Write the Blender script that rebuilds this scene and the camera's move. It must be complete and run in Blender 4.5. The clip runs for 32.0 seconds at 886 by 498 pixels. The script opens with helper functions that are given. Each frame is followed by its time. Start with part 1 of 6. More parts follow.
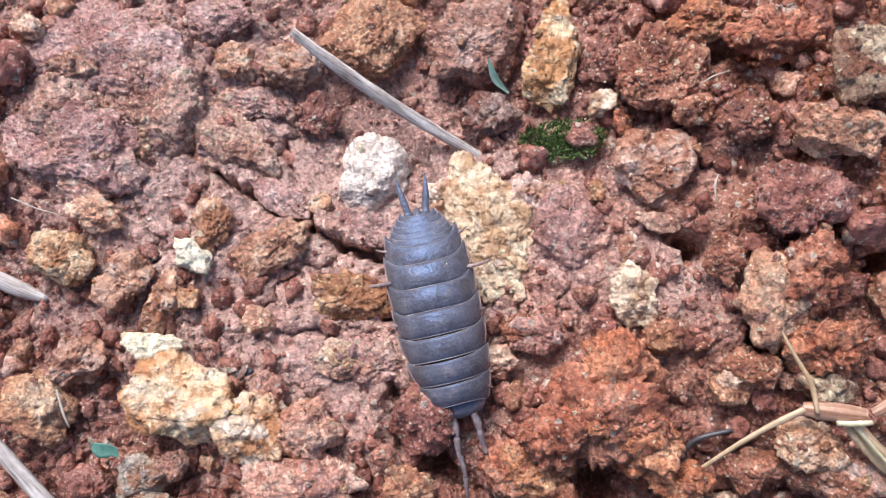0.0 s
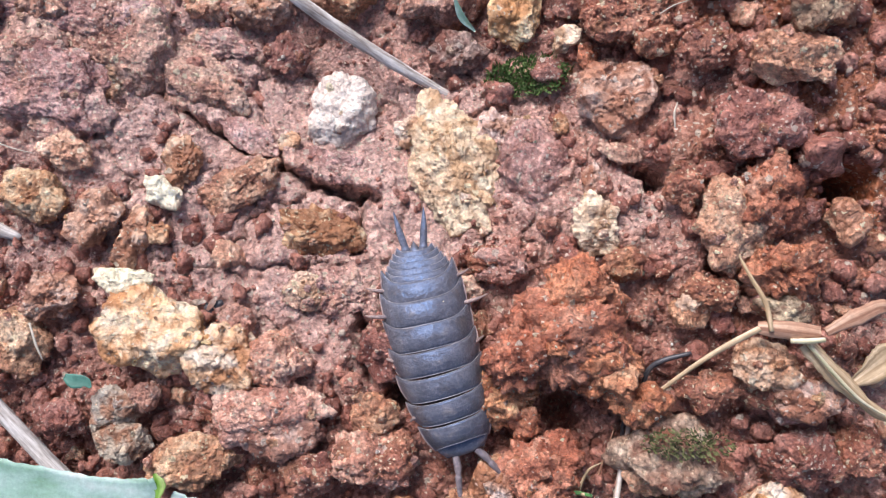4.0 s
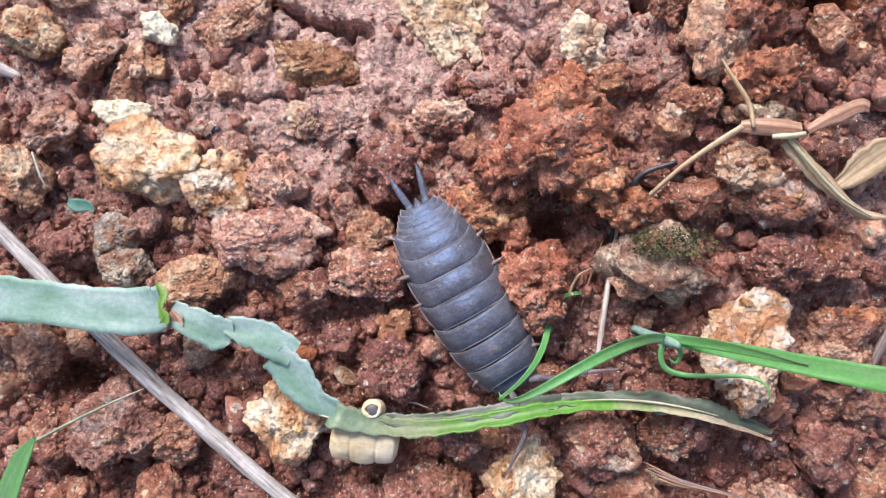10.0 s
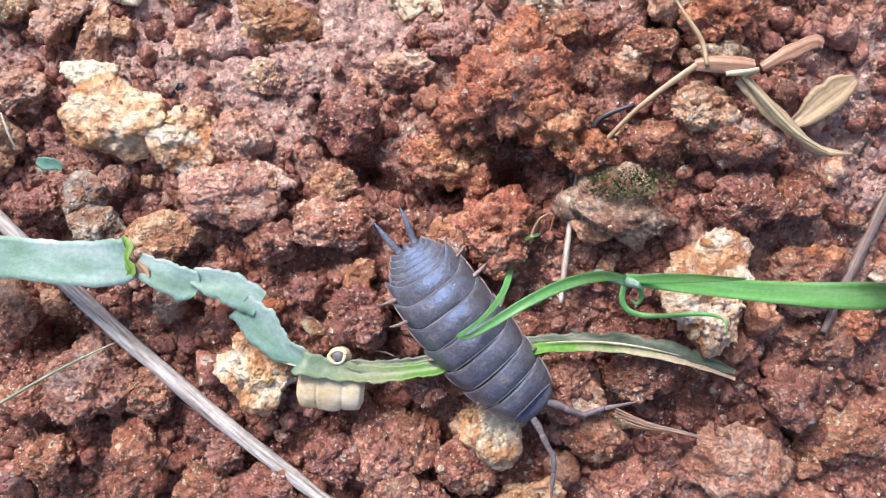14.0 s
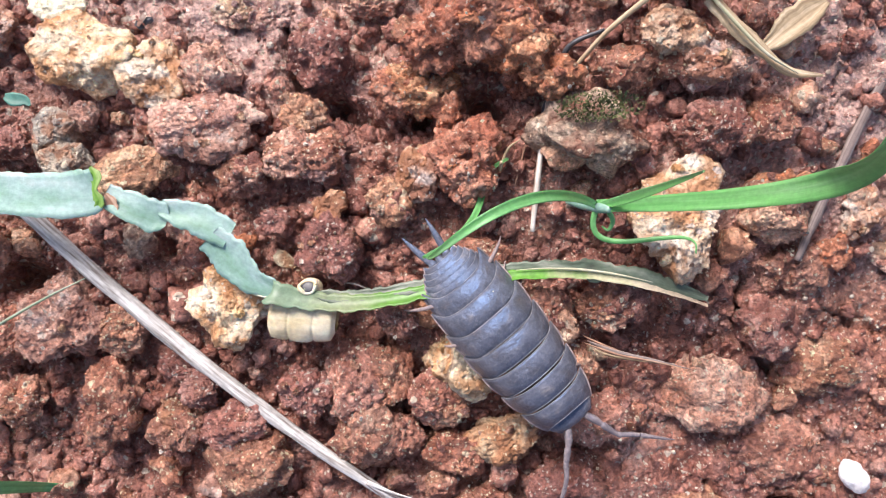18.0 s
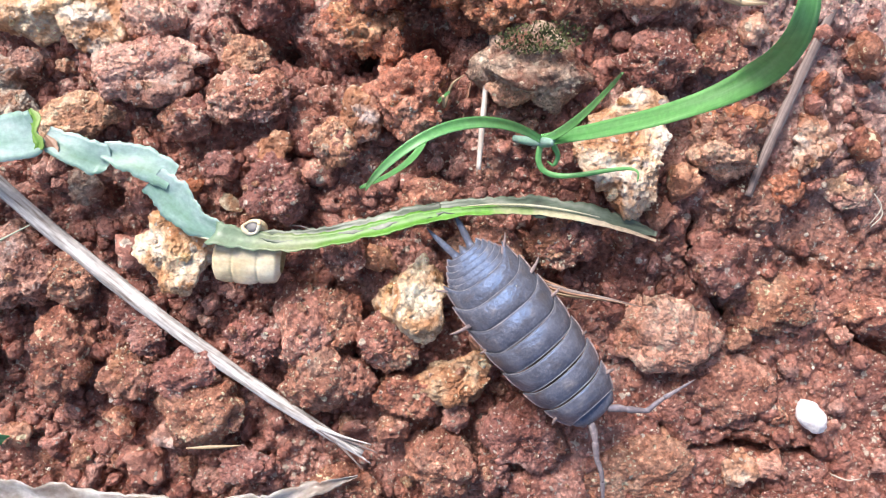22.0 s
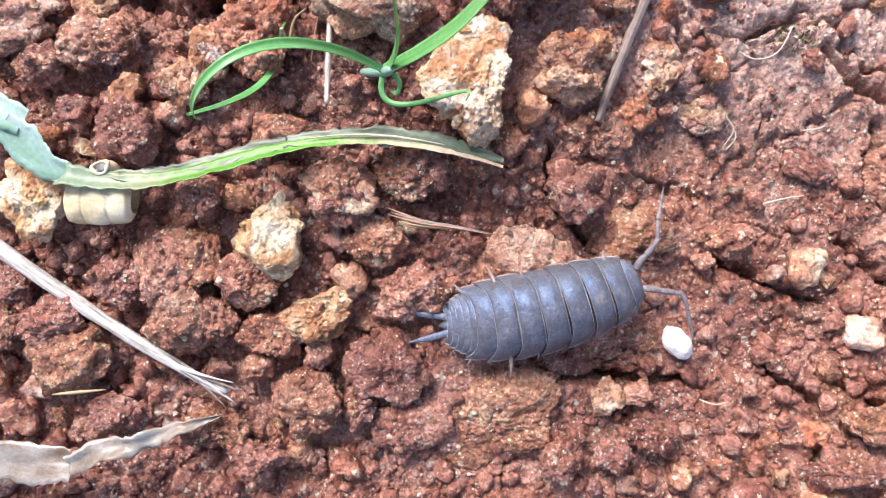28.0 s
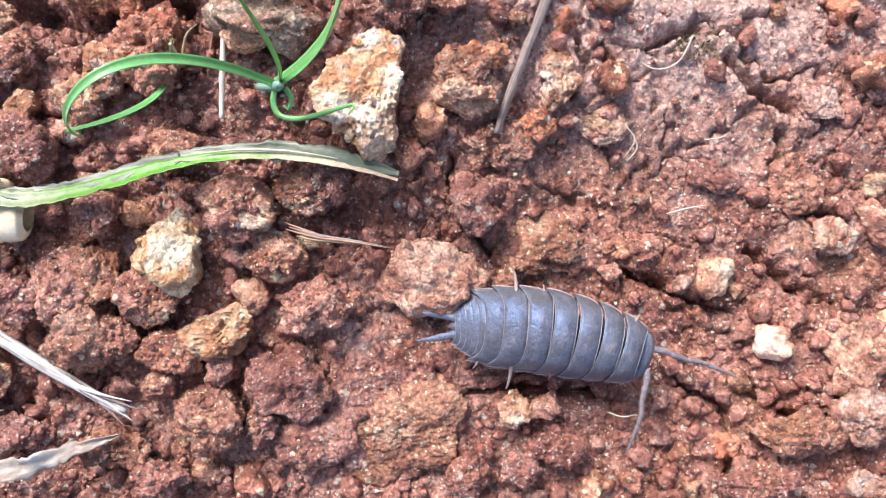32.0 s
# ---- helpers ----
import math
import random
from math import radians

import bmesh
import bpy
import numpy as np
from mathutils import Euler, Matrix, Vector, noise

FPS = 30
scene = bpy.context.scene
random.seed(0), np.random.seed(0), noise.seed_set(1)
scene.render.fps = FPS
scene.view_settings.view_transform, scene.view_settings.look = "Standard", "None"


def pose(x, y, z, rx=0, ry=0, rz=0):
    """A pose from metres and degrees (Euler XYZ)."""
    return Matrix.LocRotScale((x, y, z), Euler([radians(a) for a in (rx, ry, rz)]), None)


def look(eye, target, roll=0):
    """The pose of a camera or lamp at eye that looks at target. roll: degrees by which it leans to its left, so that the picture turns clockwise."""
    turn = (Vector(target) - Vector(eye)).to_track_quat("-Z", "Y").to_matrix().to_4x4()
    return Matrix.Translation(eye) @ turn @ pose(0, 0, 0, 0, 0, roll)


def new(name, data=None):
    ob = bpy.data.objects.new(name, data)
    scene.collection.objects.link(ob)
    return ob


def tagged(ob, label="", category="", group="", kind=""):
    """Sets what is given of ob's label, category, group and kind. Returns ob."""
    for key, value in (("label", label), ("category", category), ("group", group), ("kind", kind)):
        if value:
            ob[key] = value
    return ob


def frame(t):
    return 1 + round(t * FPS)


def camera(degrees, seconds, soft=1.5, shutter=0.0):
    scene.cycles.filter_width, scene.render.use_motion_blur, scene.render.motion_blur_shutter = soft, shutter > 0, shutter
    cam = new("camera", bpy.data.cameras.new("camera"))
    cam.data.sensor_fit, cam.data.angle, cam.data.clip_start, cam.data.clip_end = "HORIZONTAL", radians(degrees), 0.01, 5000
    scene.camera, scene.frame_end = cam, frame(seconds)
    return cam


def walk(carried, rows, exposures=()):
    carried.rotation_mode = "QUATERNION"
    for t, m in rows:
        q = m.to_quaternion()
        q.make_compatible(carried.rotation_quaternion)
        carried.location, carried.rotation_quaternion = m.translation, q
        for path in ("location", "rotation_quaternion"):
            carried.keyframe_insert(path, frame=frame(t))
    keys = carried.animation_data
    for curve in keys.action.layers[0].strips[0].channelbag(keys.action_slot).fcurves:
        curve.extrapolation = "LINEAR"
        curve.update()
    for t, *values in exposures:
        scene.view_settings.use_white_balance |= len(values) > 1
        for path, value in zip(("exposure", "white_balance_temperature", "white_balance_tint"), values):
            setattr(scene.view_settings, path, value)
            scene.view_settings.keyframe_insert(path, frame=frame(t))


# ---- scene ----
# Lengths below are written in millimetres and brought to metres by MM.
MM = 0.001
cam = camera(64.2, 32.0, soft=1.1)
# seconds, place in mm, turn in degrees; the camera hangs about 5 cm over the soil and looks down
PATH = [
    (0.0, 1.07, -3.78, 51.05, 4.23, 1.20, 0.04),
    (0.5, 1.42, -4.00, 51.05, 4.35, 1.31, 0.13),
    (1.0, 1.60, -3.96, 51.16, 4.25, 1.28, 0.09),
    (1.5, 2.03, -3.90, 51.36, 4.23, 1.31, -0.03),
    (2.0, 2.49, -4.26, 51.45, 4.27, 1.27, -0.12),
    (2.5, 2.80, -4.50, 51.43, 4.12, 1.35, -0.19),
    (3.0, 3.21, -5.38, 51.34, 3.88, 1.41, -0.17),
    (3.5, 3.54, -6.75, 51.49, 3.55, 1.18, -0.33),
    (5.5, 3.24, -10.60, 51.31, 2.57, 1.15, -0.52),
    (6.0, 3.59, -11.69, 51.18, 2.22, 1.20, -0.69),
    (6.5, 3.80, -12.47, 51.09, 2.09, 1.09, -0.74),
    (7.0, 3.89, -13.03, 51.15, 1.89, 1.23, -0.76),
    (7.5, 3.92, -13.92, 51.22, 1.79, 1.27, -0.84),
    (8.0, 3.94, -15.16, 51.42, 1.63, 1.30, -0.86),
    (8.5, 3.84, -16.28, 51.56, 1.68, 1.21, -0.96),
    (9.0, 3.88, -17.23, 51.52, 1.80, 1.11, -1.06),
    (9.5, 3.99, -18.34, 51.75, 1.67, 1.31, -1.12),
    (10.0, 4.02, -19.56, 52.23, 1.75, 1.31, -1.13),
    (10.5, 3.82, -20.22, 52.34, 1.84, 1.29, -1.21),
    (11.0, 3.90, -21.07, 52.62, 1.78, 1.42, -1.27),
    (11.5, 4.00, -21.71, 52.79, 1.80, 1.66, -1.51),
    (12.0, 4.16, -22.12, 52.76, 1.96, 1.52, -1.65),
    (12.5, 4.58, -22.49, 52.70, 1.96, 1.35, -1.69),
    (13.0, 5.56, -22.89, 52.62, 1.78, 1.57, -1.91),
    (13.5, 6.46, -23.08, 52.50, 1.69, 1.80, -2.15),
    (15.5, 8.04, -24.66, 52.55, 1.34, 2.25, -2.48),
    (16.0, 7.87, -25.46, 52.50, 1.44, 1.82, -2.47),
    (16.5, 7.86, -26.61, 52.32, 1.37, 1.59, -2.56),
    (17.0, 8.05, -27.10, 52.26, 1.33, 1.76, -2.60),
    (17.5, 8.52, -27.68, 51.99, 1.14, 1.89, -2.80),
    (18.0, 8.98, -28.00, 52.04, 1.15, 1.97, -2.86),
    (18.5, 9.32, -28.34, 52.07, 1.19, 1.88, -2.85),
    (19.0, 10.02, -28.67, 51.83, 1.08, 1.97, -2.95),
    (19.5, 10.39, -29.31, 51.76, 1.09, 2.02, -3.18),
    (20.0, 10.61, -29.93, 51.62, 1.10, 1.96, -3.27),
    (20.5, 10.94, -30.46, 51.55, 1.10, 1.88, -3.27),
    (21.0, 11.57, -31.15, 51.48, 1.10, 1.91, -3.51),
    (21.5, 12.18, -31.92, 51.42, 1.06, 2.06, -3.54),
    (22.0, 12.59, -32.38, 51.31, 0.98, 2.08, -3.66),
    (22.5, 13.03, -33.38, 51.09, 1.01, 1.89, -3.83),
    (23.0, 13.87, -34.54, 50.97, 0.94, 2.09, -3.86),
    (23.5, 14.24, -34.98, 50.87, 0.95, 2.20, -3.95),
    (24.0, 15.06, -35.48, 50.90, 0.86, 2.27, -4.15),
    (24.5, 16.04, -35.76, 51.17, 0.85, 2.15, -4.31),
    (25.0, 16.55, -36.01, 51.25, 0.93, 2.09, -4.44),
    (25.5, 17.78, -36.44, 51.31, 0.97, 1.98, -4.65),
    (27.5, 21.45, -38.19, 51.25, 1.36, 1.95, -5.54),
    (28.0, 22.53, -38.47, 51.11, 1.41, 2.06, -5.68),
    (28.5, 23.55, -38.43, 50.96, 1.50, 2.10, -5.90),
    (29.0, 24.79, -38.33, 50.85, 1.63, 2.07, -6.11),
    (29.5, 25.66, -38.45, 50.66, 1.66, 1.90, -6.19),
    (30.0, 26.12, -38.65, 50.61, 1.79, 1.95, -6.24),
    (30.5, 27.01, -38.65, 50.60, 2.08, 2.02, -6.31),
    (31.0, 27.92, -38.42, 50.65, 2.09, 1.97, -6.37),
    (31.5, 28.37, -38.64, 50.63, 2.23, 1.91, -6.39),
    (32.0, 29.49, -39.01, 50.49, 2.29, 1.80, -6.40),
]
walk(cam, [(t, pose(x * MM, y * MM, z * MM, rx, ry, rz)) for t, x, y, z, rx, ry, rz in PATH], [(0.0, 0.20, 6300, 18), (9.0, 0.20, 6350, 18), (16.0, 0.42, 6450, 17), (25.0, 0.67, 6500, 15), (32.0, 0.80, 6350, 15)])

# ---- light: bright open shade under a wide soft sky ----
world = bpy.data.worlds.new("sky")
scene.world = world
world.use_nodes = True
wn = world.node_tree.nodes
sky = wn.new("ShaderNodeTexSky")
sky.sky_type, sky.sun_disc = "NISHITA", False
sky.sun_elevation, sky.sun_rotation = radians(43), radians(-22)
sky.dust_density, sky.air_density, sky.ozone_density = 3.5, 0.95, 0.9
wn["Background"].inputs["Strength"].default_value = 0.125
world.node_tree.links.new(sky.outputs["Color"], wn["Background"].inputs["Color"])
sun = new("sun", bpy.data.lights.new("sun", "SUN"))
sun.data.energy, sun.data.angle, sun.data.color = 2.95, radians(24), (1.0, 0.965, 0.93)
sun.matrix_world = look((-0.28, 0.68, 0.686), (0, 0, 0))


# ---- small mathematics: noise on arrays of places ----
TABLE = np.random.default_rng(5).normal(size=(256, 3))
TABLE /= np.linalg.norm(TABLE, axis=1)[:, None]


def scramble(ix, iy, iz, seed):
    h = (ix * 73856093) ^ (iy * 19349663) ^ (iz * 83492791) ^ (seed * 2654435761)
    h = (h ^ (h >> 13)) * 1274126177
    return (h ^ (h >> 16)) & 0x7FFFFFFF


def perlin(p, seed=0):
    """Gradient noise, about -1 to 1, at places p (n, 3)."""
    cell = np.floor(p).astype(np.int64)
    f = p - cell
    u = f * f * f * (f * (f * 6 - 15) + 10)
    total = np.zeros(len(p))
    for dx in (0, 1):
        for dy in (0, 1):
            for dz in (0, 1):
                g = TABLE[scramble(cell[:, 0] + dx, cell[:, 1] + dy, cell[:, 2] + dz, seed) & 255]
                d = f - (dx, dy, dz)
                w = (u[:, 0] if dx else 1 - u[:, 0]) * (u[:, 1] if dy else 1 - u[:, 1]) * (u[:, 2] if dz else 1 - u[:, 2])
                total += w * (g * d).sum(1)
    return 1.6 * total


def fbm(p, octaves, seed=0, gain=0.5):
    out, amp = np.zeros(len(p)), 1.0
    for k in range(octaves):
        out += amp * perlin(p * 2.03**k, seed + 17 * k)
        amp *= gain
    return out


def cells(x, y, size, seed):
    """Cell pattern in the plane: distance to the nearest and the second seed, in cells, and a random number a cell."""
    gx, gy = x / size, y / size
    ix, iy = np.floor(gx).astype(np.int64), np.floor(gy).astype(np.int64)
    f1, f2, who = np.full(len(x), 9.0), np.full(len(x), 9.0), np.zeros(len(x))
    for dx in (-1, 0, 1):
        for dy in (-1, 0, 1):
            h = scramble(ix + dx, iy + dy, ix * 0, seed)
            px, py = ix + dx + (h & 1023) / 1023.0, iy + dy + ((h >> 10) & 1023) / 1023.0
            d = np.hypot(px - gx, py - gy)
            near = d < f1
            f2 = np.where(near, f1, np.minimum(f2, d))
            who = np.where(near, ((h >> 20) & 255) / 255.0, who)
            f1 = np.where(near, d, f1)
    return f1, f2, who


def granules(p, size, seed):
    """Distance to the nearest of scattered grain centres round places p (n, 3), in grains."""
    g = p / size
    i = np.floor(g).astype(np.int64)
    near = np.full(len(p), 9.0)
    for dx in (-1, 0, 1):
        for dy in (-1, 0, 1):
            for dz in (-1, 0, 1):
                h = scramble(i[:, 0] + dx, i[:, 1] + dy, i[:, 2] + dz, seed)
                q = np.stack([i[:, 0] + dx + (h & 255) / 255.0, i[:, 1] + dy + ((h >> 8) & 255) / 255.0, i[:, 2] + dz + ((h >> 16) & 255) / 255.0], 1) - g
                near = np.minimum(near, (q * q).sum(1))
    return np.sqrt(near)


# ---- building helpers ----
def mesh_of(name, verts, faces, material=None, smooth=True):
    """A mesh from places in mm and faces that all have the same number of corners."""
    verts, faces = np.asarray(verts, float) * MM, np.asarray(faces, np.int64)
    me = bpy.data.meshes.new(name)
    n, k = faces.shape
    me.vertices.add(len(verts))
    me.vertices.foreach_set("co", verts.ravel())
    me.loops.add(n * k)
    me.loops.foreach_set("vertex_index", faces.ravel())
    me.polygons.add(n)
    me.polygons.foreach_set("loop_start", np.arange(0, n * k, k))
    me.polygons.foreach_set("use_smooth", np.full(n, smooth))
    me.update(calc_edges=True)
    if material:
        me.materials.append(material)
    return me


def part(name, me, parent, label="", m=None):
    ob = new(name, me)
    ob.parent = parent
    if m is not None:
        ob.matrix_basis = m
    return tagged(ob, label)


def root(name, x, y, z, turn=0.0):
    ob = new(name)
    ob.empty_display_size = 0.002
    ob.matrix_basis = pose(x * MM, y * MM, z * MM, 0, 0, turn)
    return ob


def ico(sub):
    bm = bmesh.new()
    bmesh.ops.create_icosphere(bm, subdivisions=sub, radius=1.0)
    v = np.array([p.co[:] for p in bm.verts])
    f = np.array([[q.index for q in p.verts] for p in bm.faces])
    bm.free()
    return v, f


BALLS = {sub: ico(sub) for sub in (1, 2, 3, 4, 5, 6)}


def smooth_path(points, steps=8):
    """Catmull-Rom through rows of numbers."""
    p = np.array(points, float)
    p = np.vstack([2 * p[0] - p[1], p, 2 * p[-1] - p[-2]])
    out = []
    for i in range(1, len(p) - 2):
        for s in np.arange(steps) / steps:
            a, b, c, d = p[i - 1 : i + 3]
            out.append(0.5 * (2 * b + (c - a) * s + (2 * a - 5 * b + 4 * c - d) * s**2 + (3 * b - a - 3 * c + d) * s**3))
    out.append(p[-2])
    return np.array(out)


def tube(points, sides=8, steps=6, wobble=0.0, seed=0, flat=1.0):
    """A tapered round stalk along rows of x, y, z, radius (mm), closed at both ends."""
    p = smooth_path(points, steps)
    c, r = p[:, :3], p[:, 3]
    t = np.gradient(c, axis=0)
    t /= np.linalg.norm(t, axis=1)[:, None] + 1e-9
    side = np.cross(t, (0, 0, 1.0))
    bad = np.linalg.norm(side, axis=1) < 0.1
    side[bad] = np.cross(t[bad], (0, 1.0, 0))
    side /= np.linalg.norm(side, axis=1)[:, None]
    over = np.cross(side, t)
    ang = np.linspace(0, 2 * np.pi, sides, endpoint=False)
    v = c[:, None] + r[:, None, None] * (np.cos(ang)[None, :, None] * side[:, None] + flat * np.sin(ang)[None, :, None] * over[:, None])
    if wobble:
        flatv = v.reshape(-1, 3)
        bump = perlin(np.c_[np.repeat(np.arange(len(p)) * 0.25, sides), np.tile(np.cos(ang) * 3, len(p)), np.tile(np.sin(ang) * 3, len(p))], seed)
        away = flatv - np.repeat(c, sides, 0)
        v = (flatv + away * (wobble * bump)[:, None]).reshape(v.shape)
    n = len(p)
    faces = [(i * sides + j, i * sides + (j + 1) % sides, (i + 1) * sides + (j + 1) % sides, (i + 1) * sides + j) for i in range(n - 1) for j in range(sides)]
    verts = np.vstack([v.reshape(-1, 3), c[:1], c[-1:]])
    faces += [(n * sides, (j + 1) % sides, j, n * sides) for j in range(sides)]
    faces += [(n * sides + 1, (n - 1) * sides + j, (n - 1) * sides + (j + 1) % sides, n * sides + 1) for j in range(sides)]
    return verts, [f for f in faces]


def tube_mesh(name, points, material, **kw):
    v, f = tube(points, **kw)
    me = bpy.data.meshes.new(name)
    me.from_pydata([tuple(q * MM) for q in v], [], [tuple(dict.fromkeys(q)) for q in f])
    me.polygons.foreach_set("use_smooth", np.full(len(me.polygons), True))
    me.materials.append(material)
    p = smooth_path(points, kw.get("steps", 6))
    run = np.r_[0, np.cumsum(np.linalg.norm(np.diff(p[:, :3], axis=0), axis=1))]
    sides = kw.get("sides", 8)
    ang, r = np.linspace(0, 2 * np.pi, sides, endpoint=False), p[:, 3].max()
    lay = np.zeros((len(v), 3))
    lay[: len(p) * sides] = np.c_[np.repeat(run, sides), np.tile(r * np.cos(ang), len(p)), np.tile(r * np.sin(ang), len(p))]
    lay[-1, 0] = run[-1]
    return laid(me, lay)


def laid(me, lay):
    """Keeps, for the grain of plant skin, where each point lies along and across its blade or stalk."""
    layer = me.attributes.new("lay", "FLOAT_VECTOR", "POINT")
    layer.data.foreach_set("vector", (np.asarray(lay) * MM).ravel())
    return me


def strip_mesh(name, points, material, fold=0.0, thick=0.1, across=7, steps=10, ragged=0.0, seed=0, ripple=0.0):
    """A leaf blade along rows of x, y, z, half-width, roll in degrees (mm): two skins with an edge between them."""
    p = smooth_path(points, steps)
    c, w, roll = p[:, :3], p[:, 3], np.radians(p[:, 4])
    t = np.gradient(c, axis=0)
    t /= np.linalg.norm(t, axis=1)[:, None] + 1e-9
    side = np.cross(t, (0, 0, 1.0))
    side /= np.linalg.norm(side, axis=1)[:, None] + 1e-9
    over = np.cross(side, t)
    a = side * np.cos(roll)[:, None] + over * np.sin(roll)[:, None]
    b = over * np.cos(roll)[:, None] - side * np.sin(roll)[:, None]
    u = np.linspace(-1, 1, across)
    n = len(p)
    along = 2.5 * np.r_[0, np.cumsum(np.linalg.norm(np.diff(c, axis=0), axis=1))]
    cut_l = w * (1 + ragged * (fbm(np.c_[along * 0.23, along * 0, along * 0], 4, seed, 0.7)))
    cut_r = w * (1 + ragged * (fbm(np.c_[along * 0.23, along * 0 + 9, along * 0], 4, seed + 3, 0.7)))
    half = np.where(u[None] < 0, cut_l[:, None], cut_r[:, None])
    lift = fold * w[:, None] * (np.abs(u)[None] ** 1.5)
    if ripple:
        lift = lift + ripple * perlin(np.c_[np.repeat(along * 0.16, across), np.tile(u * 1.2, n), np.zeros(n * across)], seed + 8).reshape(n, across)
    top = c[:, None] + a[:, None] * (half * u[None])[..., None] + b[:, None] * lift[..., None]
    thin = thick * (1 - 0.7 * u**2)[None, :, None]
    low = top - b[:, None] * thin
    verts = np.vstack([top.reshape(-1, 3), low.reshape(-1, 3)])
    m = n * across
    faces = []
    for i in range(n - 1):
        for j in range(across - 1):
            q = (i * across + j, i * across + j + 1, (i + 1) * across + j + 1, (i + 1) * across + j)
            faces += [q, tuple(m + k for k in reversed(q))]
        for j in (0, across - 1):
            e = (i * across + j, (i + 1) * across + j, m + (i + 1) * across + j, m + i * across + j)
            faces.append(e if j == 0 else tuple(reversed(e)))
    for i in (0, n - 1):
        for j in range(across - 1):
            e = (i * across + j, m + i * across + j, m + i * across + j + 1, i * across + j + 1)
            faces.append(tuple(reversed(e)) if i == 0 else e)
    run = np.r_[0, np.cumsum(np.linalg.norm(np.diff(c, axis=0), axis=1))]
    lay = np.c_[np.repeat(run, across), np.tile(u * w.max(), n), np.zeros(m)]
    return laid(mesh_of(name, verts, faces, material), np.vstack([lay, lay + (0, 0, 1.0)]))


# ---- materials ----
def nodes_of(name):
    m = bpy.data.materials.new(name)
    m.use_nodes = True
    n, l = m.node_tree.nodes, m.node_tree.links
    return m, n, l, n["Principled BSDF"]


def ramp(n, stops):
    r = n.new("ShaderNodeValToRGB")
    while len(r.color_ramp.elements) < len(stops):
        r.color_ramp.elements.new(0.5)
    for e, (at, col) in zip(r.color_ramp.elements, stops):
        e.position, e.color = at, (*col, 1)
    return r


def place_node(n, l, vary=True):
    """Object coordinates, moved by a random amount an object so that alike pieces differ."""
    co = n.new("ShaderNodeTexCoord")
    if not vary:
        return co.outputs["Object"]
    info, add, mul = n.new("ShaderNodeObjectInfo"), n.new("ShaderNodeVectorMath"), n.new("ShaderNodeMath")
    mul.operation, mul.inputs[1].default_value = "MULTIPLY", 0.37
    l.new(info.outputs["Random"], mul.inputs[0])
    l.new(co.outputs["Object"], add.inputs[0])
    l.new(mul.outputs[0], add.inputs[1])
    return add.outputs[0]


def noise_node(n, l, where, scale, detail=6.0, rough=0.55, warp=0.0):
    t = n.new("ShaderNodeTexNoise")
    t.inputs["Scale"].default_value, t.inputs["Detail"].default_value = scale, detail
    t.inputs["Roughness"].default_value, t.inputs["Distortion"].default_value = rough, warp
    l.new(where, t.inputs["Vector"])
    return t


def mixed(n, l, kind, factor, a, b):
    m = n.new("ShaderNodeMix")
    m.data_type, m.blend_type = "RGBA", kind
    for socket, value in ((m.inputs[0], factor), (m.inputs[6], a), (m.inputs[7], b)):
        if isinstance(value, bpy.types.NodeSocket):
            l.new(value, socket)
        elif isinstance(value, tuple):
            socket.default_value = (*value, 1)
        else:
            socket.default_value = value
    return m.outputs[2]


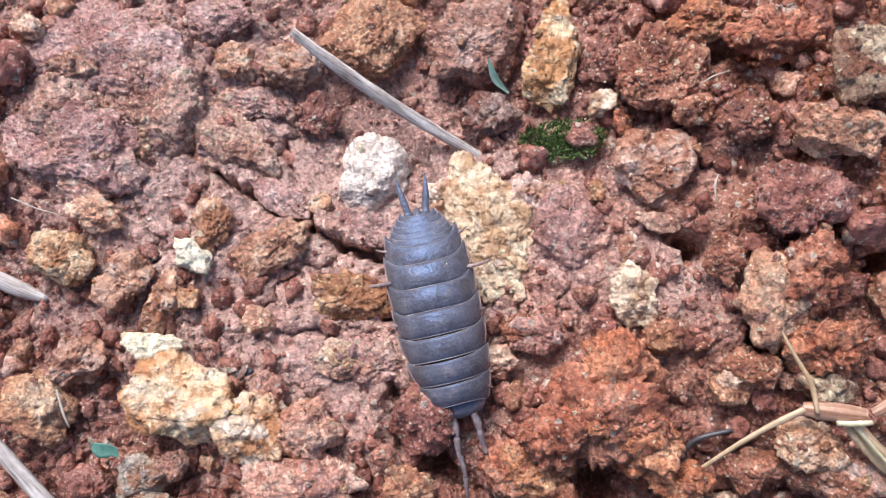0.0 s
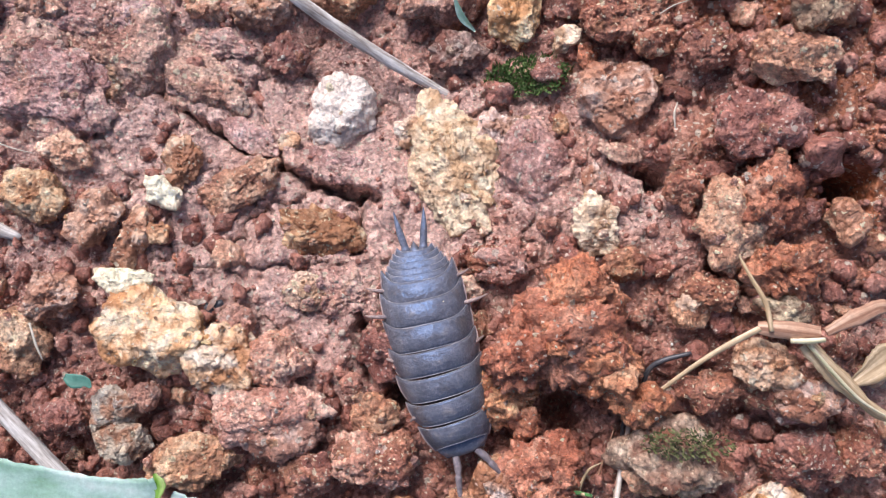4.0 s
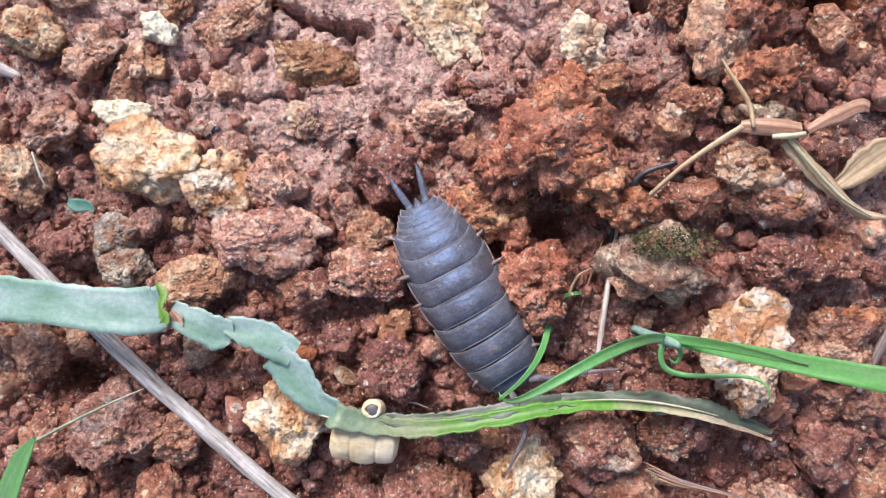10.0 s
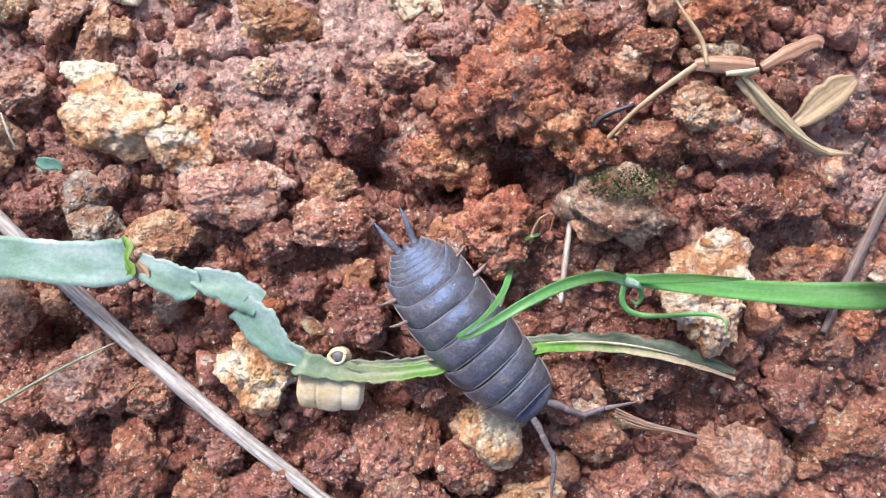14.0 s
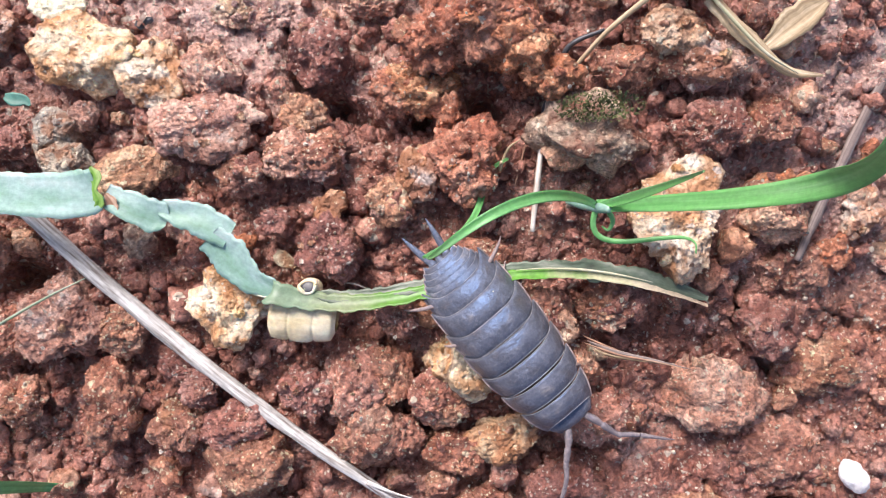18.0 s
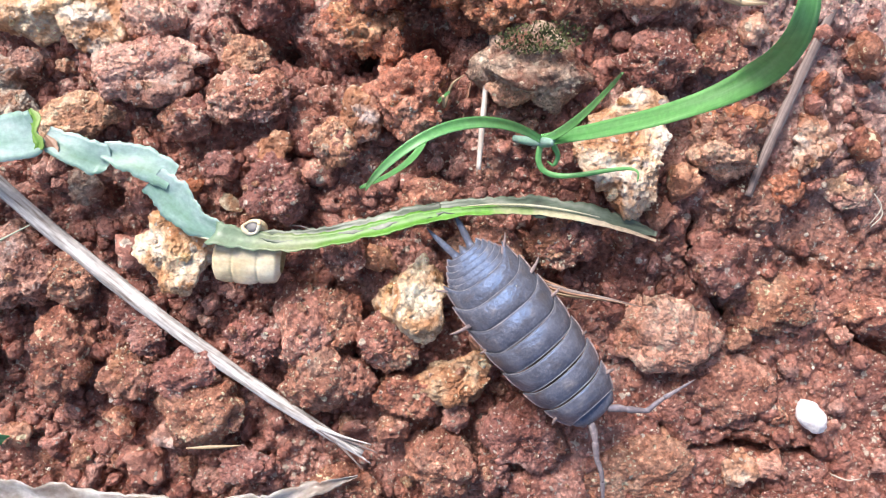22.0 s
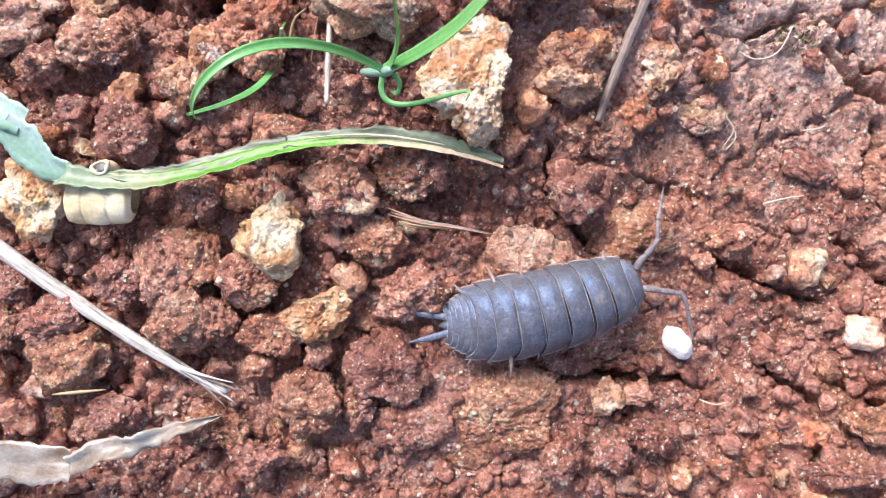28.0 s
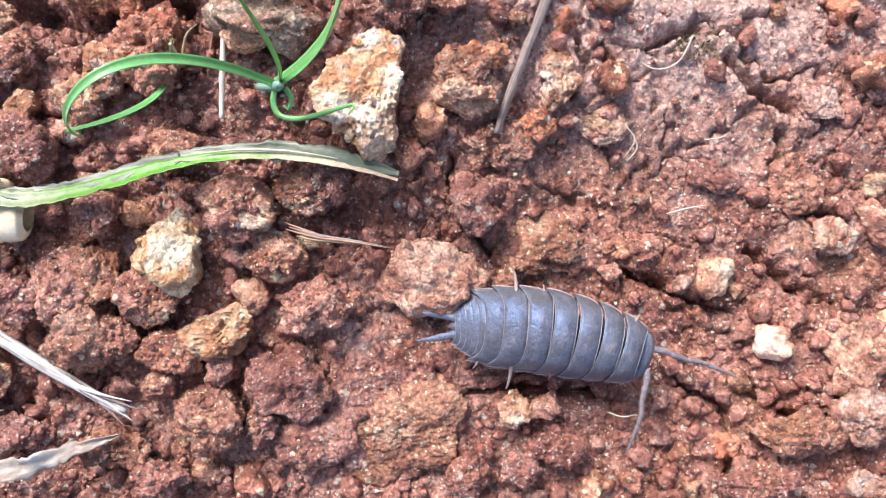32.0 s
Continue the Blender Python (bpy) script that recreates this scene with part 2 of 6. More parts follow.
def earthy(name, stops, coarse=420.0, fine=2600.0, specks=0.12, speck_colour=(0.72, 0.6, 0.48), stain=None, gloss=0.62, relief=0.00022, pits=0.0, vary=True, tint=0.35, crust=None, hues=None, grime=1.0):
    """Soil or stone: broad blotches, fine grain with sparkle painted into its bright end, pale mineral specks, crusts
    and a rough relief.
    """
    m, n, l, out = nodes_of(name)
    where = place_node(n, l, vary)
    broad, grain = noise_node(n, l, where, coarse, 7.0, 0.62, 0.4), noise_node(n, l, where, fine, 5.0, 0.7)
    colour = ramp(n, stops)
    l.new(broad.outputs["Fac"], colour.inputs["Fac"])
    # grain tone; the stops above 1 also paint highlights of the relief
    shade = ramp(n, [(0.28, (0.55, 0.51, 0.50)), (0.46, (0.92, 0.92, 0.92)), (0.58, (1.22, 1.21, 1.20)), (0.68, (1.8, 1.76, 1.7))])
    l.new(grain.outputs["Fac"], shade.inputs["Fac"])
    c = mixed(n, l, "MULTIPLY", 0.85 * grime, colour.outputs["Color"], shade.outputs["Color"])
    if hues:
        drift = noise_node(n, l, where, coarse * 0.55, 4.0, 0.6, 0.6)
        for low, high, hue in ((0.56, 0.68, hues[0]), (0.44, 0.34, hues[1])):
            edge = n.new("ShaderNodeMapRange")
            edge.inputs["From Min"].default_value, edge.inputs["From Max"].default_value, edge.inputs["To Max"].default_value = low, high, 0.75
            l.new(drift.outputs["Fac"], edge.inputs["Value"])
            c = mixed(n, l, "MIX", edge.outputs[0], c, mixed(n, l, "MULTIPLY", 0.85, hue, shade.outputs["Color"]))
    if stain:
        dirt = noise_node(n, l, where, coarse * 0.8, 6.0, 0.6, 0.8)
        edge = ramp(n, [(0.46, (0, 0, 0)), (0.58, (1, 1, 1))])
        l.new(dirt.outputs["Fac"], edge.inputs["Fac"])
        c = mixed(n, l, "MIX", edge.outputs["Color"], c, stain)
    if crust:
        layer = n.new("ShaderNodeAttribute")
        layer.attribute_name = "crust"
        c = mixed(n, l, "MIX", layer.outputs["Fac"], c, mixed(n, l, "MULTIPLY", 0.75, crust, shade.outputs["Color"]))
        iron = n.new("ShaderNodeAttribute")
        iron.attribute_name = "iron"
        c = mixed(n, l, "MIX", iron.outputs["Fac"], c, mixed(n, l, "MULTIPLY", 0.75, (0.43, 0.15, 0.065), shade.outputs["Color"]))
    fray = n.new("ShaderNodeVectorMath")
    fray.operation, fray.inputs[1].default_value = "MULTIPLY_ADD", (0.0007, 0.0007, 0.0007)
    l.new(grain.outputs["Color"], fray.inputs[0])
    l.new(where, fray.inputs[2])
    frayed = fray.outputs[0]
    bits = n.new("ShaderNodeTexVoronoi")
    bits.inputs["Scale"].default_value, bits.inputs["Randomness"].default_value = 2300.0, 1.0
    l.new(frayed, bits.inputs["Vector"])
    hue = n.new("ShaderNodeSeparateColor")
    l.new(bits.outputs["Color"], hue.inputs["Color"])
    each_bit = ramp(n, [(0.0, (0.70, 0.66, 0.66)), (0.30, (0.95, 0.94, 0.93)), (0.65, (1.08, 1.11, 1.10)), (0.85, (1.25, 1.34, 1.34)), (1.0, (1.5, 1.66, 1.68))])
    l.new(hue.outputs["Green"], each_bit.inputs["Fac"])
    c = mixed(n, l, "MULTIPLY", 0.7 * grime, c, each_bit.outputs["Color"])
    for size, share, reach in ((1300.0, specks * 0.30, 0.34), (3400.0, specks * 0.75, 0.36)):
        spots = n.new("ShaderNodeTexVoronoi")
        spots.inputs["Scale"].default_value = size
        l.new(frayed, spots.inputs["Vector"])
        close, pick, few, both = n.new("ShaderNodeMath"), n.new("ShaderNodeSeparateColor"), n.new("ShaderNodeMath"), n.new("ShaderNodeMath")
        close.operation, close.inputs[1].default_value = "LESS_THAN", reach
        few.operation, few.inputs[1].default_value = "LESS_THAN", share
        both.operation = "MULTIPLY"
        l.new(spots.outputs["Distance"], close.inputs[0])
        l.new(spots.outputs["Color"], pick.inputs["Color"])
        l.new(pick.outputs["Red"], few.inputs[0])
        l.new(close.outputs[0], both.inputs[0])
        l.new(few.outputs[0], both.inputs[1])
        c = mixed(n, l, "MIX", both.outputs[0], c, speck_colour)
    if vary and tint:
        info = n.new("ShaderNodeObjectInfo")
        each = ramp(n, [(0.0, (1 - tint, 1 - tint * 1.1, 1 - tint)), (0.3, (1, 0.97, 1.02)), (0.55, (1.05, 1.1, 0.9)), (0.75, (1 + tint * 0.5, 1 + tint * 0.3, 1 - tint * 0.4)), (1.0, (1 + tint, 1 + tint * 1.1, 1 + tint * 0.9))])
        l.new(info.outputs["Random"], each.inputs["Fac"])
        c = mixed(n, l, "MULTIPLY", 1.0, c, each.outputs["Color"])
    l.new(c, out.inputs["Base Color"])
    wet = n.new("ShaderNodeMapRange")
    wet.inputs["To Min"].default_value, wet.inputs["To Max"].default_value = gloss - 0.2, gloss + 0.22
    l.new(grain.outputs["Fac"], wet.inputs["Value"])
    l.new(wet.outputs[0], out.inputs["Roughness"])
    out.inputs["Specular IOR Level"].default_value = 0.65
    bump = n.new("ShaderNodeBump")
    bump.inputs["Distance"].default_value, bump.inputs["Strength"].default_value = relief, 1.0
    l.new(grain.outputs["Fac"], bump.inputs["Height"])
    crumb = noise_node(n, l, where, fine * 0.4, 3.0, 0.6)
    bump2 = n.new("ShaderNodeBump")
    bump2.inputs["Distance"].default_value, bump2.inputs["Strength"].default_value = relief * 2.2, 1.0
    l.new(crumb.outputs["Fac"], bump2.inputs["Height"])
    l.new(bump.outputs["Normal"], bump2.inputs["Normal"])
    last = n.new("ShaderNodeBump")
    last.invert = True
    last.inputs["Distance"].default_value, last.inputs["Strength"].default_value = 0.00025, 0.7 * grime
    l.new(bits.outputs["Distance"], last.inputs["Height"])
    l.new(bump2.outputs["Normal"], last.inputs["Normal"])
    if pits:
        hole = n.new("ShaderNodeTexVoronoi")
        hole.inputs["Scale"].default_value = 1100.0
        l.new(where, hole.inputs["Vector"])
        bump3 = n.new("ShaderNodeBump")
        bump3.inputs["Distance"].default_value, bump3.inputs["Strength"].default_value = pits, 1.0
        l.new(hole.outputs["Distance"], bump3.inputs["Height"])
        l.new(last.outputs["Normal"], bump3.inputs["Normal"])
        last = bump3
    l.new(last.outputs["Normal"], out.inputs["Normal"])
    return m


RED_DIRT = (0.26, 0.10, 0.065)
RED_STOPS = [(0.26, (0.15, 0.050, 0.036)), (0.43, (0.33, 0.124, 0.088)), (0.56, (0.50, 0.225, 0.168)), (0.72, (0.71, 0.43, 0.35))]
SOIL = earthy("red_brown_soil", RED_STOPS, coarse=170, specks=0.42, vary=False, gloss=0.38, relief=0.0004, crust=(0.76, 0.50, 0.43), hues=((0.43, 0.195, 0.115), (0.52, 0.25, 0.20)))
CLOD = earthy("red_brown_clod", RED_STOPS, coarse=330, specks=0.38, gloss=0.42, relief=0.0004, tint=0.25, hues=((0.43, 0.195, 0.115), (0.52, 0.25, 0.20)))
FLAT_CRUST = earthy("pale_pink_crust", [(0.26, (0.29, 0.125, 0.10)), (0.42, (0.51, 0.26, 0.215)), (0.56, (0.67, 0.405, 0.35)), (0.72, (0.84, 0.63, 0.57))], coarse=300, specks=0.45, gloss=0.45, relief=0.00035, tint=0.1, hues=((0.58, 0.34, 0.22), (0.68, 0.42, 0.37)))
RED_CRUST = earthy("red_brown_crust", [(0.26, (0.20, 0.070, 0.048)), (0.42, (0.37, 0.15, 0.105)), (0.56, (0.51, 0.24, 0.175)), (0.72, (0.70, 0.43, 0.34))], coarse=300, specks=0.3, gloss=0.42, relief=0.0003, tint=0.12, hues=((0.42, 0.17, 0.11), (0.50, 0.24, 0.18)))
CRUST = earthy("pinkish_brown_crust", [(0.26, (0.34, 0.145, 0.10)), (0.42, (0.56, 0.26, 0.19)), (0.56, (0.72, 0.415, 0.325)), (0.72, (0.88, 0.67, 0.57))], coarse=300, specks=0.30, gloss=0.38, relief=0.0004, tint=0.2)
CLOD_LOOSE = earthy("loose_soil_crumb", RED_STOPS, coarse=260, specks=0.15, gloss=0.40, relief=0.0003, vary=False)
PALE_LOOSE = earthy("pale_mineral_grain", [(0.3, (0.55, 0.38, 0.26)), (0.5, (0.72, 0.60, 0.48)), (0.7, (0.84, 0.80, 0.74))], coarse=300, specks=0.1, gloss=0.38, relief=0.0001, vary=False)
BROWN = earthy("brown_stone", [(0.28, (0.26, 0.105, 0.072)), (0.43, (0.49, 0.23, 0.155)), (0.55, (0.65, 0.375, 0.27)), (0.68, (0.82, 0.62, 0.52))], coarse=380, specks=0.22, gloss=0.5, tint=0.22, relief=0.00035)
ORANGE = earthy("orange_red_clod", [(0.28, (0.29, 0.085, 0.042)), (0.44, (0.54, 0.19, 0.105)), (0.57, (0.70, 0.31, 0.19)), (0.72, (0.83, 0.52, 0.37))], coarse=330, specks=0.12, gloss=0.52, relief=0.0004, tint=0.12)
OCHRE = earthy("ochre_stone", [(0.28, (0.40, 0.165, 0.085)), (0.42, (0.62, 0.32, 0.20)), (0.55, (0.78, 0.52, 0.38)), (0.68, (0.90, 0.75, 0.65))], coarse=420, specks=0.2, stain=(0.42, 0.18, 0.10), gloss=0.48, pits=0.0003, tint=0.15, relief=0.00035, grime=0.6)
TAN = earthy("tan_limestone", [(0.28, (0.48, 0.21, 0.085)), (0.39, (0.78, 0.45, 0.235)), (0.50, (0.93, 0.69, 0.45)), (0.62, (0.98, 0.88, 0.70))], coarse=400, specks=0.2, stain=(0.60, 0.29, 0.13), gloss=0.48, pits=0.0003, tint=0.08, relief=0.0003, grime=0.6)
PALE = earthy("pale_limestone", [(0.28, (0.52, 0.28, 0.18)), (0.40, (0.82, 0.57, 0.45)), (0.53, (0.93, 0.74, 0.62)), (0.70, (0.97, 0.88, 0.80))], coarse=460, specks=0.15, stain=(0.60, 0.36, 0.24), gloss=0.52, pits=0.0003, tint=0.1, relief=0.0003, grime=0.6)
WHITE = earthy("white_limestone", [(0.26, (0.72, 0.55, 0.40)), (0.40, (0.92, 0.79, 0.66)), (0.60, (0.98, 0.90, 0.79))], coarse=460, specks=0.1, gloss=0.5, pits=0.0002, tint=0.06, relief=0.0003, grime=0.6)
PEBBLE = earthy("white_pebble", [(0.28, (0.78, 0.74, 0.70)), (0.44, (0.92, 0.90, 0.88)), (0.62, (0.97, 0.96, 0.95))], coarse=460, specks=0.0, gloss=0.4, relief=0.00006, tint=0.0, grime=0.25)
GREY = earthy("grey_brown_stone", [(0.28, (0.22, 0.13, 0.10)), (0.48, (0.42, 0.28, 0.22)), (0.66, (0.62, 0.48, 0.40))], coarse=420, specks=0.2, stain=RED_DIRT, gloss=0.48, tint=0.15, relief=0.0003)
CHALK = earthy("grey_white_stone", [(0.26, (0.32, 0.22, 0.17)), (0.44, (0.44, 0.36, 0.30)), (0.64, (0.64, 0.59, 0.53))], coarse=520, specks=0.2, gloss=0.5, stain=(0.38, 0.19, 0.12), tint=0.1, relief=0.0003, grime=0.6)


def fibrous(name, stops, stretch=(300, 300, 300), gloss=0.5, relief=0.00005, fine=2500.0, clear=0.0, lay=True):
    """Plant skin: streaks and blotches in object coordinates."""
    m, n, l, out = nodes_of(name)
    where = place_node(n, l, False)
    if lay:
        along = n.new("ShaderNodeAttribute")
        along.attribute_name = "lay"
        where = along.outputs["Vector"]
    sc = n.new("ShaderNodeVectorMath")
    sc.operation, sc.inputs[1].default_value = "MULTIPLY", stretch
    l.new(where, sc.inputs[0])
    streak, grain = noise_node(n, l, sc.outputs[0], 1.0, 5.0, 0.6), noise_node(n, l, where, fine, 4.0, 0.65)
    colour = ramp(n, stops)
    l.new(streak.outputs["Fac"], colour.inputs["Fac"])
    shade = ramp(n, [(0.3, (0.78, 0.78, 0.78)), (0.7, (1.15, 1.15, 1.15))])
    l.new(grain.outputs["Fac"], shade.inputs["Fac"])
    c = mixed(n, l, "MULTIPLY", 0.8, colour.outputs["Color"], shade.outputs["Color"])
    l.new(c, out.inputs["Base Color"])
    out.inputs["Roughness"].default_value = gloss
    if clear:
        out.inputs["Subsurface Weight"].default_value = clear
        out.inputs["Subsurface Radius"].default_value = (0.0004, 0.0006, 0.0003)
    bump = n.new("ShaderNodeBump")
    bump.inputs["Distance"].default_value = relief
    l.new(streak.outputs["Fac"], bump.inputs["Height"])
    l.new(bump.outputs["Normal"], out.inputs["Normal"])
    return m


STRAW_GREY = fibrous("weathered_grey_straw", [(0.30, (0.15, 0.11, 0.09)), (0.40, (0.36, 0.33, 0.30)), (0.52, (0.58, 0.56, 0.53)), (0.66, (0.80, 0.79, 0.77))], (280, 3200, 3200), 0.55)
STRAW_TAN = fibrous("tan_straw", [(0.28, (0.17, 0.11, 0.06)), (0.44, (0.40, 0.29, 0.165)), (0.58, (0.58, 0.45, 0.29)), (0.74, (0.77, 0.66, 0.50))], (160, 2400, 2400), 0.55)
STRAW_WHITE = fibrous("bleached_straw", [(0.30, (0.24, 0.15, 0.10)), (0.44, (0.50, 0.39, 0.31)), (0.58, (0.74, 0.66, 0.57)), (0.74, (0.88, 0.83, 0.77))], (300, 2400, 2400), 0.6)
STRAW_BROWN = fibrous("brown_dead_leaf", [(0.30, (0.15, 0.075, 0.045)), (0.46, (0.36, 0.19, 0.12)), (0.58, (0.53, 0.34, 0.23)), (0.74, (0.74, 0.58, 0.45))], (160, 2400, 2400), 0.55)
TWIG_GREY = fibrous("grey_brown_twig", [(0.30, (0.10, 0.07, 0.06)), (0.50, (0.26, 0.20, 0.18)), (0.70, (0.48, 0.42, 0.38))], (90, 5000, 5000), 0.6)
TWIG_AND_HOLE_DARK = fibrous("dark_wet_twig", [(0.30, (0.03, 0.03, 0.035)), (0.60, (0.09, 0.09, 0.10))], (500, 500, 500), 0.4, lay=False)
LEAF_GREEN = fibrous("fresh_grass_green", [(0.30, (0.09, 0.31, 0.085)), (0.50, (0.15, 0.42, 0.135)), (0.72, (0.25, 0.53, 0.23))], (90, 1800, 900), 0.42, clear=0.3)
LEAF_PALE = fibrous("bleached_blue_green_leaf", [(0.26, (0.20, 0.26, 0.15)), (0.36, (0.19, 0.35, 0.25)), (0.48, (0.27, 0.44, 0.37)), (0.60, (0.38, 0.54, 0.50)), (0.74, (0.54, 0.62, 0.58))], (160, 420, 420), 0.42, 0.00006, clear=0.25)
LEAF_STRIP = fibrous("fading_green_leaf", [(0.28, (0.07, 0.22, 0.02)), (0.46, (0.16, 0.34, 0.045)), (0.62, (0.28, 0.42, 0.12)), (0.80, (0.58, 0.58, 0.40))], (150, 1800, 900), 0.4, clear=0.2)
LEAF_FADED = fibrous("faded_grey_green_leaf", [(0.28, (0.12, 0.17, 0.10)), (0.46, (0.26, 0.34, 0.22)), (0.62, (0.42, 0.48, 0.36)), (0.80, (0.64, 0.64, 0.54))], (150, 1800, 900), 0.4, clear=0.2)
LEAF_EDGE = fibrous("cream_leaf_edge", [(0.30, (0.45, 0.44, 0.22)), (0.50, (0.66, 0.62, 0.42)), (0.70, (0.80, 0.76, 0.62))], (150, 1800, 900), 0.45)
LEAF_DARK = fibrous("dark_dead_leaf_skin", [(0.32, (0.055, 0.065, 0.045)), (0.48, (0.10, 0.135, 0.09)), (0.58, (0.16, 0.20, 0.145)), (0.70, (0.28, 0.30, 0.24))], (300, 900, 900), 0.4)
LEAF_GREY = fibrous("grey_papery_leaf", [(0.30, (0.17, 0.115, 0.08)), (0.42, (0.26, 0.21, 0.17)), (0.54, (0.35, 0.32, 0.285)), (0.68, (0.52, 0.50, 0.47))], (260, 520, 520), 0.27, 0.0002, clear=0.2)


def long_leaf():
    """The folded leaf: faded grey-green, then fresh green, then cream towards its tip."""
    m, n, l, out = nodes_of("folded_leaf_skin")
    where = place_node(n, l, False)
    split, blur = n.new("ShaderNodeSeparateXYZ"), noise_node(n, l, where, 500, 4.0, 0.6)
    l.new(where, split.inputs[0])
    reach, add, grain = n.new("ShaderNodeMapRange"), n.new("ShaderNodeMath"), noise_node(n, l, where, 2200, 4.0, 0.65)
    reach.inputs["From Min"].default_value, reach.inputs["From Max"].default_value = -0.006, 0.031
    l.new(split.outputs["X"], reach.inputs["Value"])
    add.operation, add.inputs[1].default_value = "MULTIPLY_ADD", 0.22
    l.new(blur.outputs["Fac"], add.inputs[0])
    l.new(reach.outputs[0], add.inputs[2])
    colour = ramp(n, [(0.0, (0.14, 0.25, 0.18)), (0.22, (0.19, 0.28, 0.18)), (0.34, (0.22, 0.27, 0.14)), (0.42, (0.10, 0.24, 0.035)), (0.54, (0.09, 0.29, 0.025)), (0.70, (0.13, 0.33, 0.045)), (0.78, (0.42, 0.44, 0.24)), (0.90, (0.62, 0.54, 0.38)), (1.0, (0.50, 0.36, 0.24))])
    l.new(add.outputs[0], colour.inputs["Fac"])
    shade = ramp(n, [(0.3, (0.7, 0.7, 0.7)), (0.7, (1.25, 1.25, 1.25))])
    l.new(grain.outputs["Fac"], shade.inputs["Fac"])
    l.new(mixed(n, l, "MULTIPLY", 0.8, colour.outputs["Color"], shade.outputs["Color"]), out.inputs["Base Color"])
    out.inputs["Roughness"].default_value = 0.4
    return m


LEAF_LONG = long_leaf()
MOSS_DULL = fibrous("dull_olive_moss", [(0.30, (0.05, 0.06, 0.02)), (0.50, (0.12, 0.13, 0.05)), (0.72, (0.22, 0.24, 0.10))], (900, 900, 900), 0.7, lay=False)
MOSS = fibrous("bright_moss", [(0.30, (0.05, 0.08, 0.02)), (0.50, (0.10, 0.18, 0.05)), (0.72, (0.22, 0.34, 0.11))], (900, 900, 900), 0.6, lay=False)
SHELL = fibrous("cream_snail_shell", [(0.30, (0.60, 0.44, 0.22)), (0.46, (0.78, 0.66, 0.42)), (0.66, (0.88, 0.82, 0.64))], (250, 900, 500), 0.4, clear=0.1, lay=False)
HAIR = fibrous("pale_root_hair", [(0.30, (0.42, 0.36, 0.28)), (0.60, (0.66, 0.62, 0.52))], (150, 1800, 900), 0.6)


# ---- the soil: one sheet from the camera's feet to the horizon ----
SWELLS = ((-28, 12, 1.44), (-28, -6, -0.17), (-28, -24, -0.09), (-28, -42, -1.91), (-10, 12, -2.74), (-10, -6, 1.46), (-10, -24, 2.17), (-10, -42, -0.58), (8, 12, -3.38), (8, -6, -0.50),
          (8, -24, 1.00), (8, -42, 0.16), (26, 12, 4.85), (26, -6, 2.61), (26, -24, 2.74), (26, -42, -1.20), (46, 12, 2.91), (46, -6, -0.14), (46, -24, -0.62), (46, -42, -2.51))


def swell(x, y):
    """The lie of the land in mm: broad humps and hollows about 1.5 mm under the plan's zero."""
    x, y = np.asarray(x, float), np.asarray(y, float)
    z = np.full(x.shape, -1.5)
    for cx, cy, h in SWELLS:
        z = z + h * np.exp(-((x - cx) ** 2 + (y - cy) ** 2) / 450.0)
    return z


def blob(x, y, cx, cy, r):
    return np.exp(-((x - cx) ** 2 + (y - cy) ** 2) / (r * r))


def crumbly(x, y):
    """How loose the soil is: 1 loose crumbs, 0 smooth crust."""
    crust = blob(x, y, 49, -28, 21) + 0.8 * blob(x, y, 21, -47, 8) + 0.35 * blob(x, y, 33, -46, 10) + blob(x, y, -20, 11, 17) + 0.9 * blob(x, y, -7, -5, 9) + 0.8 * blob(x, y, 3, 3, 9) + 0.65 * blob(x, y, 15, -1, 9)
    return np.clip(1.1 - crust, 0.15, 1.0)


CRACKS, HOLES = [], []


def crack(width, *points):
    CRACKS.append((width, points))


def hole(x, y, r, deep=3.0):
    HOLES.append((x, y, r, deep))


crack(0.26, (-21.7, 17.3), (-20.5, 13.2), (-19.8, 8.2), (-16.9, 5.3), (-11.6, 2.7), (-10.3, 2.0))
crack(0.28, (-10.3, 2.0), (-8.1, 0.5), (-5.0, -0.4))
crack(0.3, (-8.1, 0.7), (-4.1, -1.1), (-4.0, -4.9))
crack(0.3, (-15.2, 4.9), (-13.4, 3.4), (-10.8, 2.7))
crack(0.3, (-3.9, -8.2), (-3.8, -10.5))
crack(0.5, (15.2, 2.0), (17.6, -0.1))
crack(0.8, (19.8, 14.6), (21.8, 13.9), (24.2, 14.2))
crack(0.4, (21.1, -5.5), (22.1, -7.8))
crack(0.3, (29.6, -29.9), (29.2, -33.1), (31.3, -37.0), (32.5, -38.0))
crack(0.3, (41.2, -23.5), (42.0, -24.3))
crack(0.3, (45.1, -23.3), (48.7, -22.4))
crack(0.35, (51.2, -24.6), (52.7, -27.3), (55.6, -29.1))
crack(0.4, (54.6, -30.9), (54.2, -34.8), (56.1, -36.7), (58.8, -37.9))
crack(0.26, (26.8, -46.0), (27.5, -47.8), (31.0, -47.8), (36.1, -48.8))
crack(0.3, (42.0, -39.9), (45.7, -42.1), (49.8, -44.3))
crack(0.35, (44.8, -49.0), (48.3, -51.4), (47.9, -56.4))
crack(0.4, (49.8, -49.9), (54.2, -53.3), (56.3, -53.0))
crack(0.25, (31.8, -47.9), (36.1, -48.4), (39.5, -49.2))
crack(0.3, (51.7, -39.3), (54.9, -43.1), (57.2, -44.2))
crack(0.3, (39.6, -22.2), (40.2, -24.6), (38.8, -26.5))
crack(0.7, (-0.5, -15.5), (2.0, -17.3), (4.5, -18.3))
crack(0.4, (-5.4, 0.2), (-2.7, -0.9))
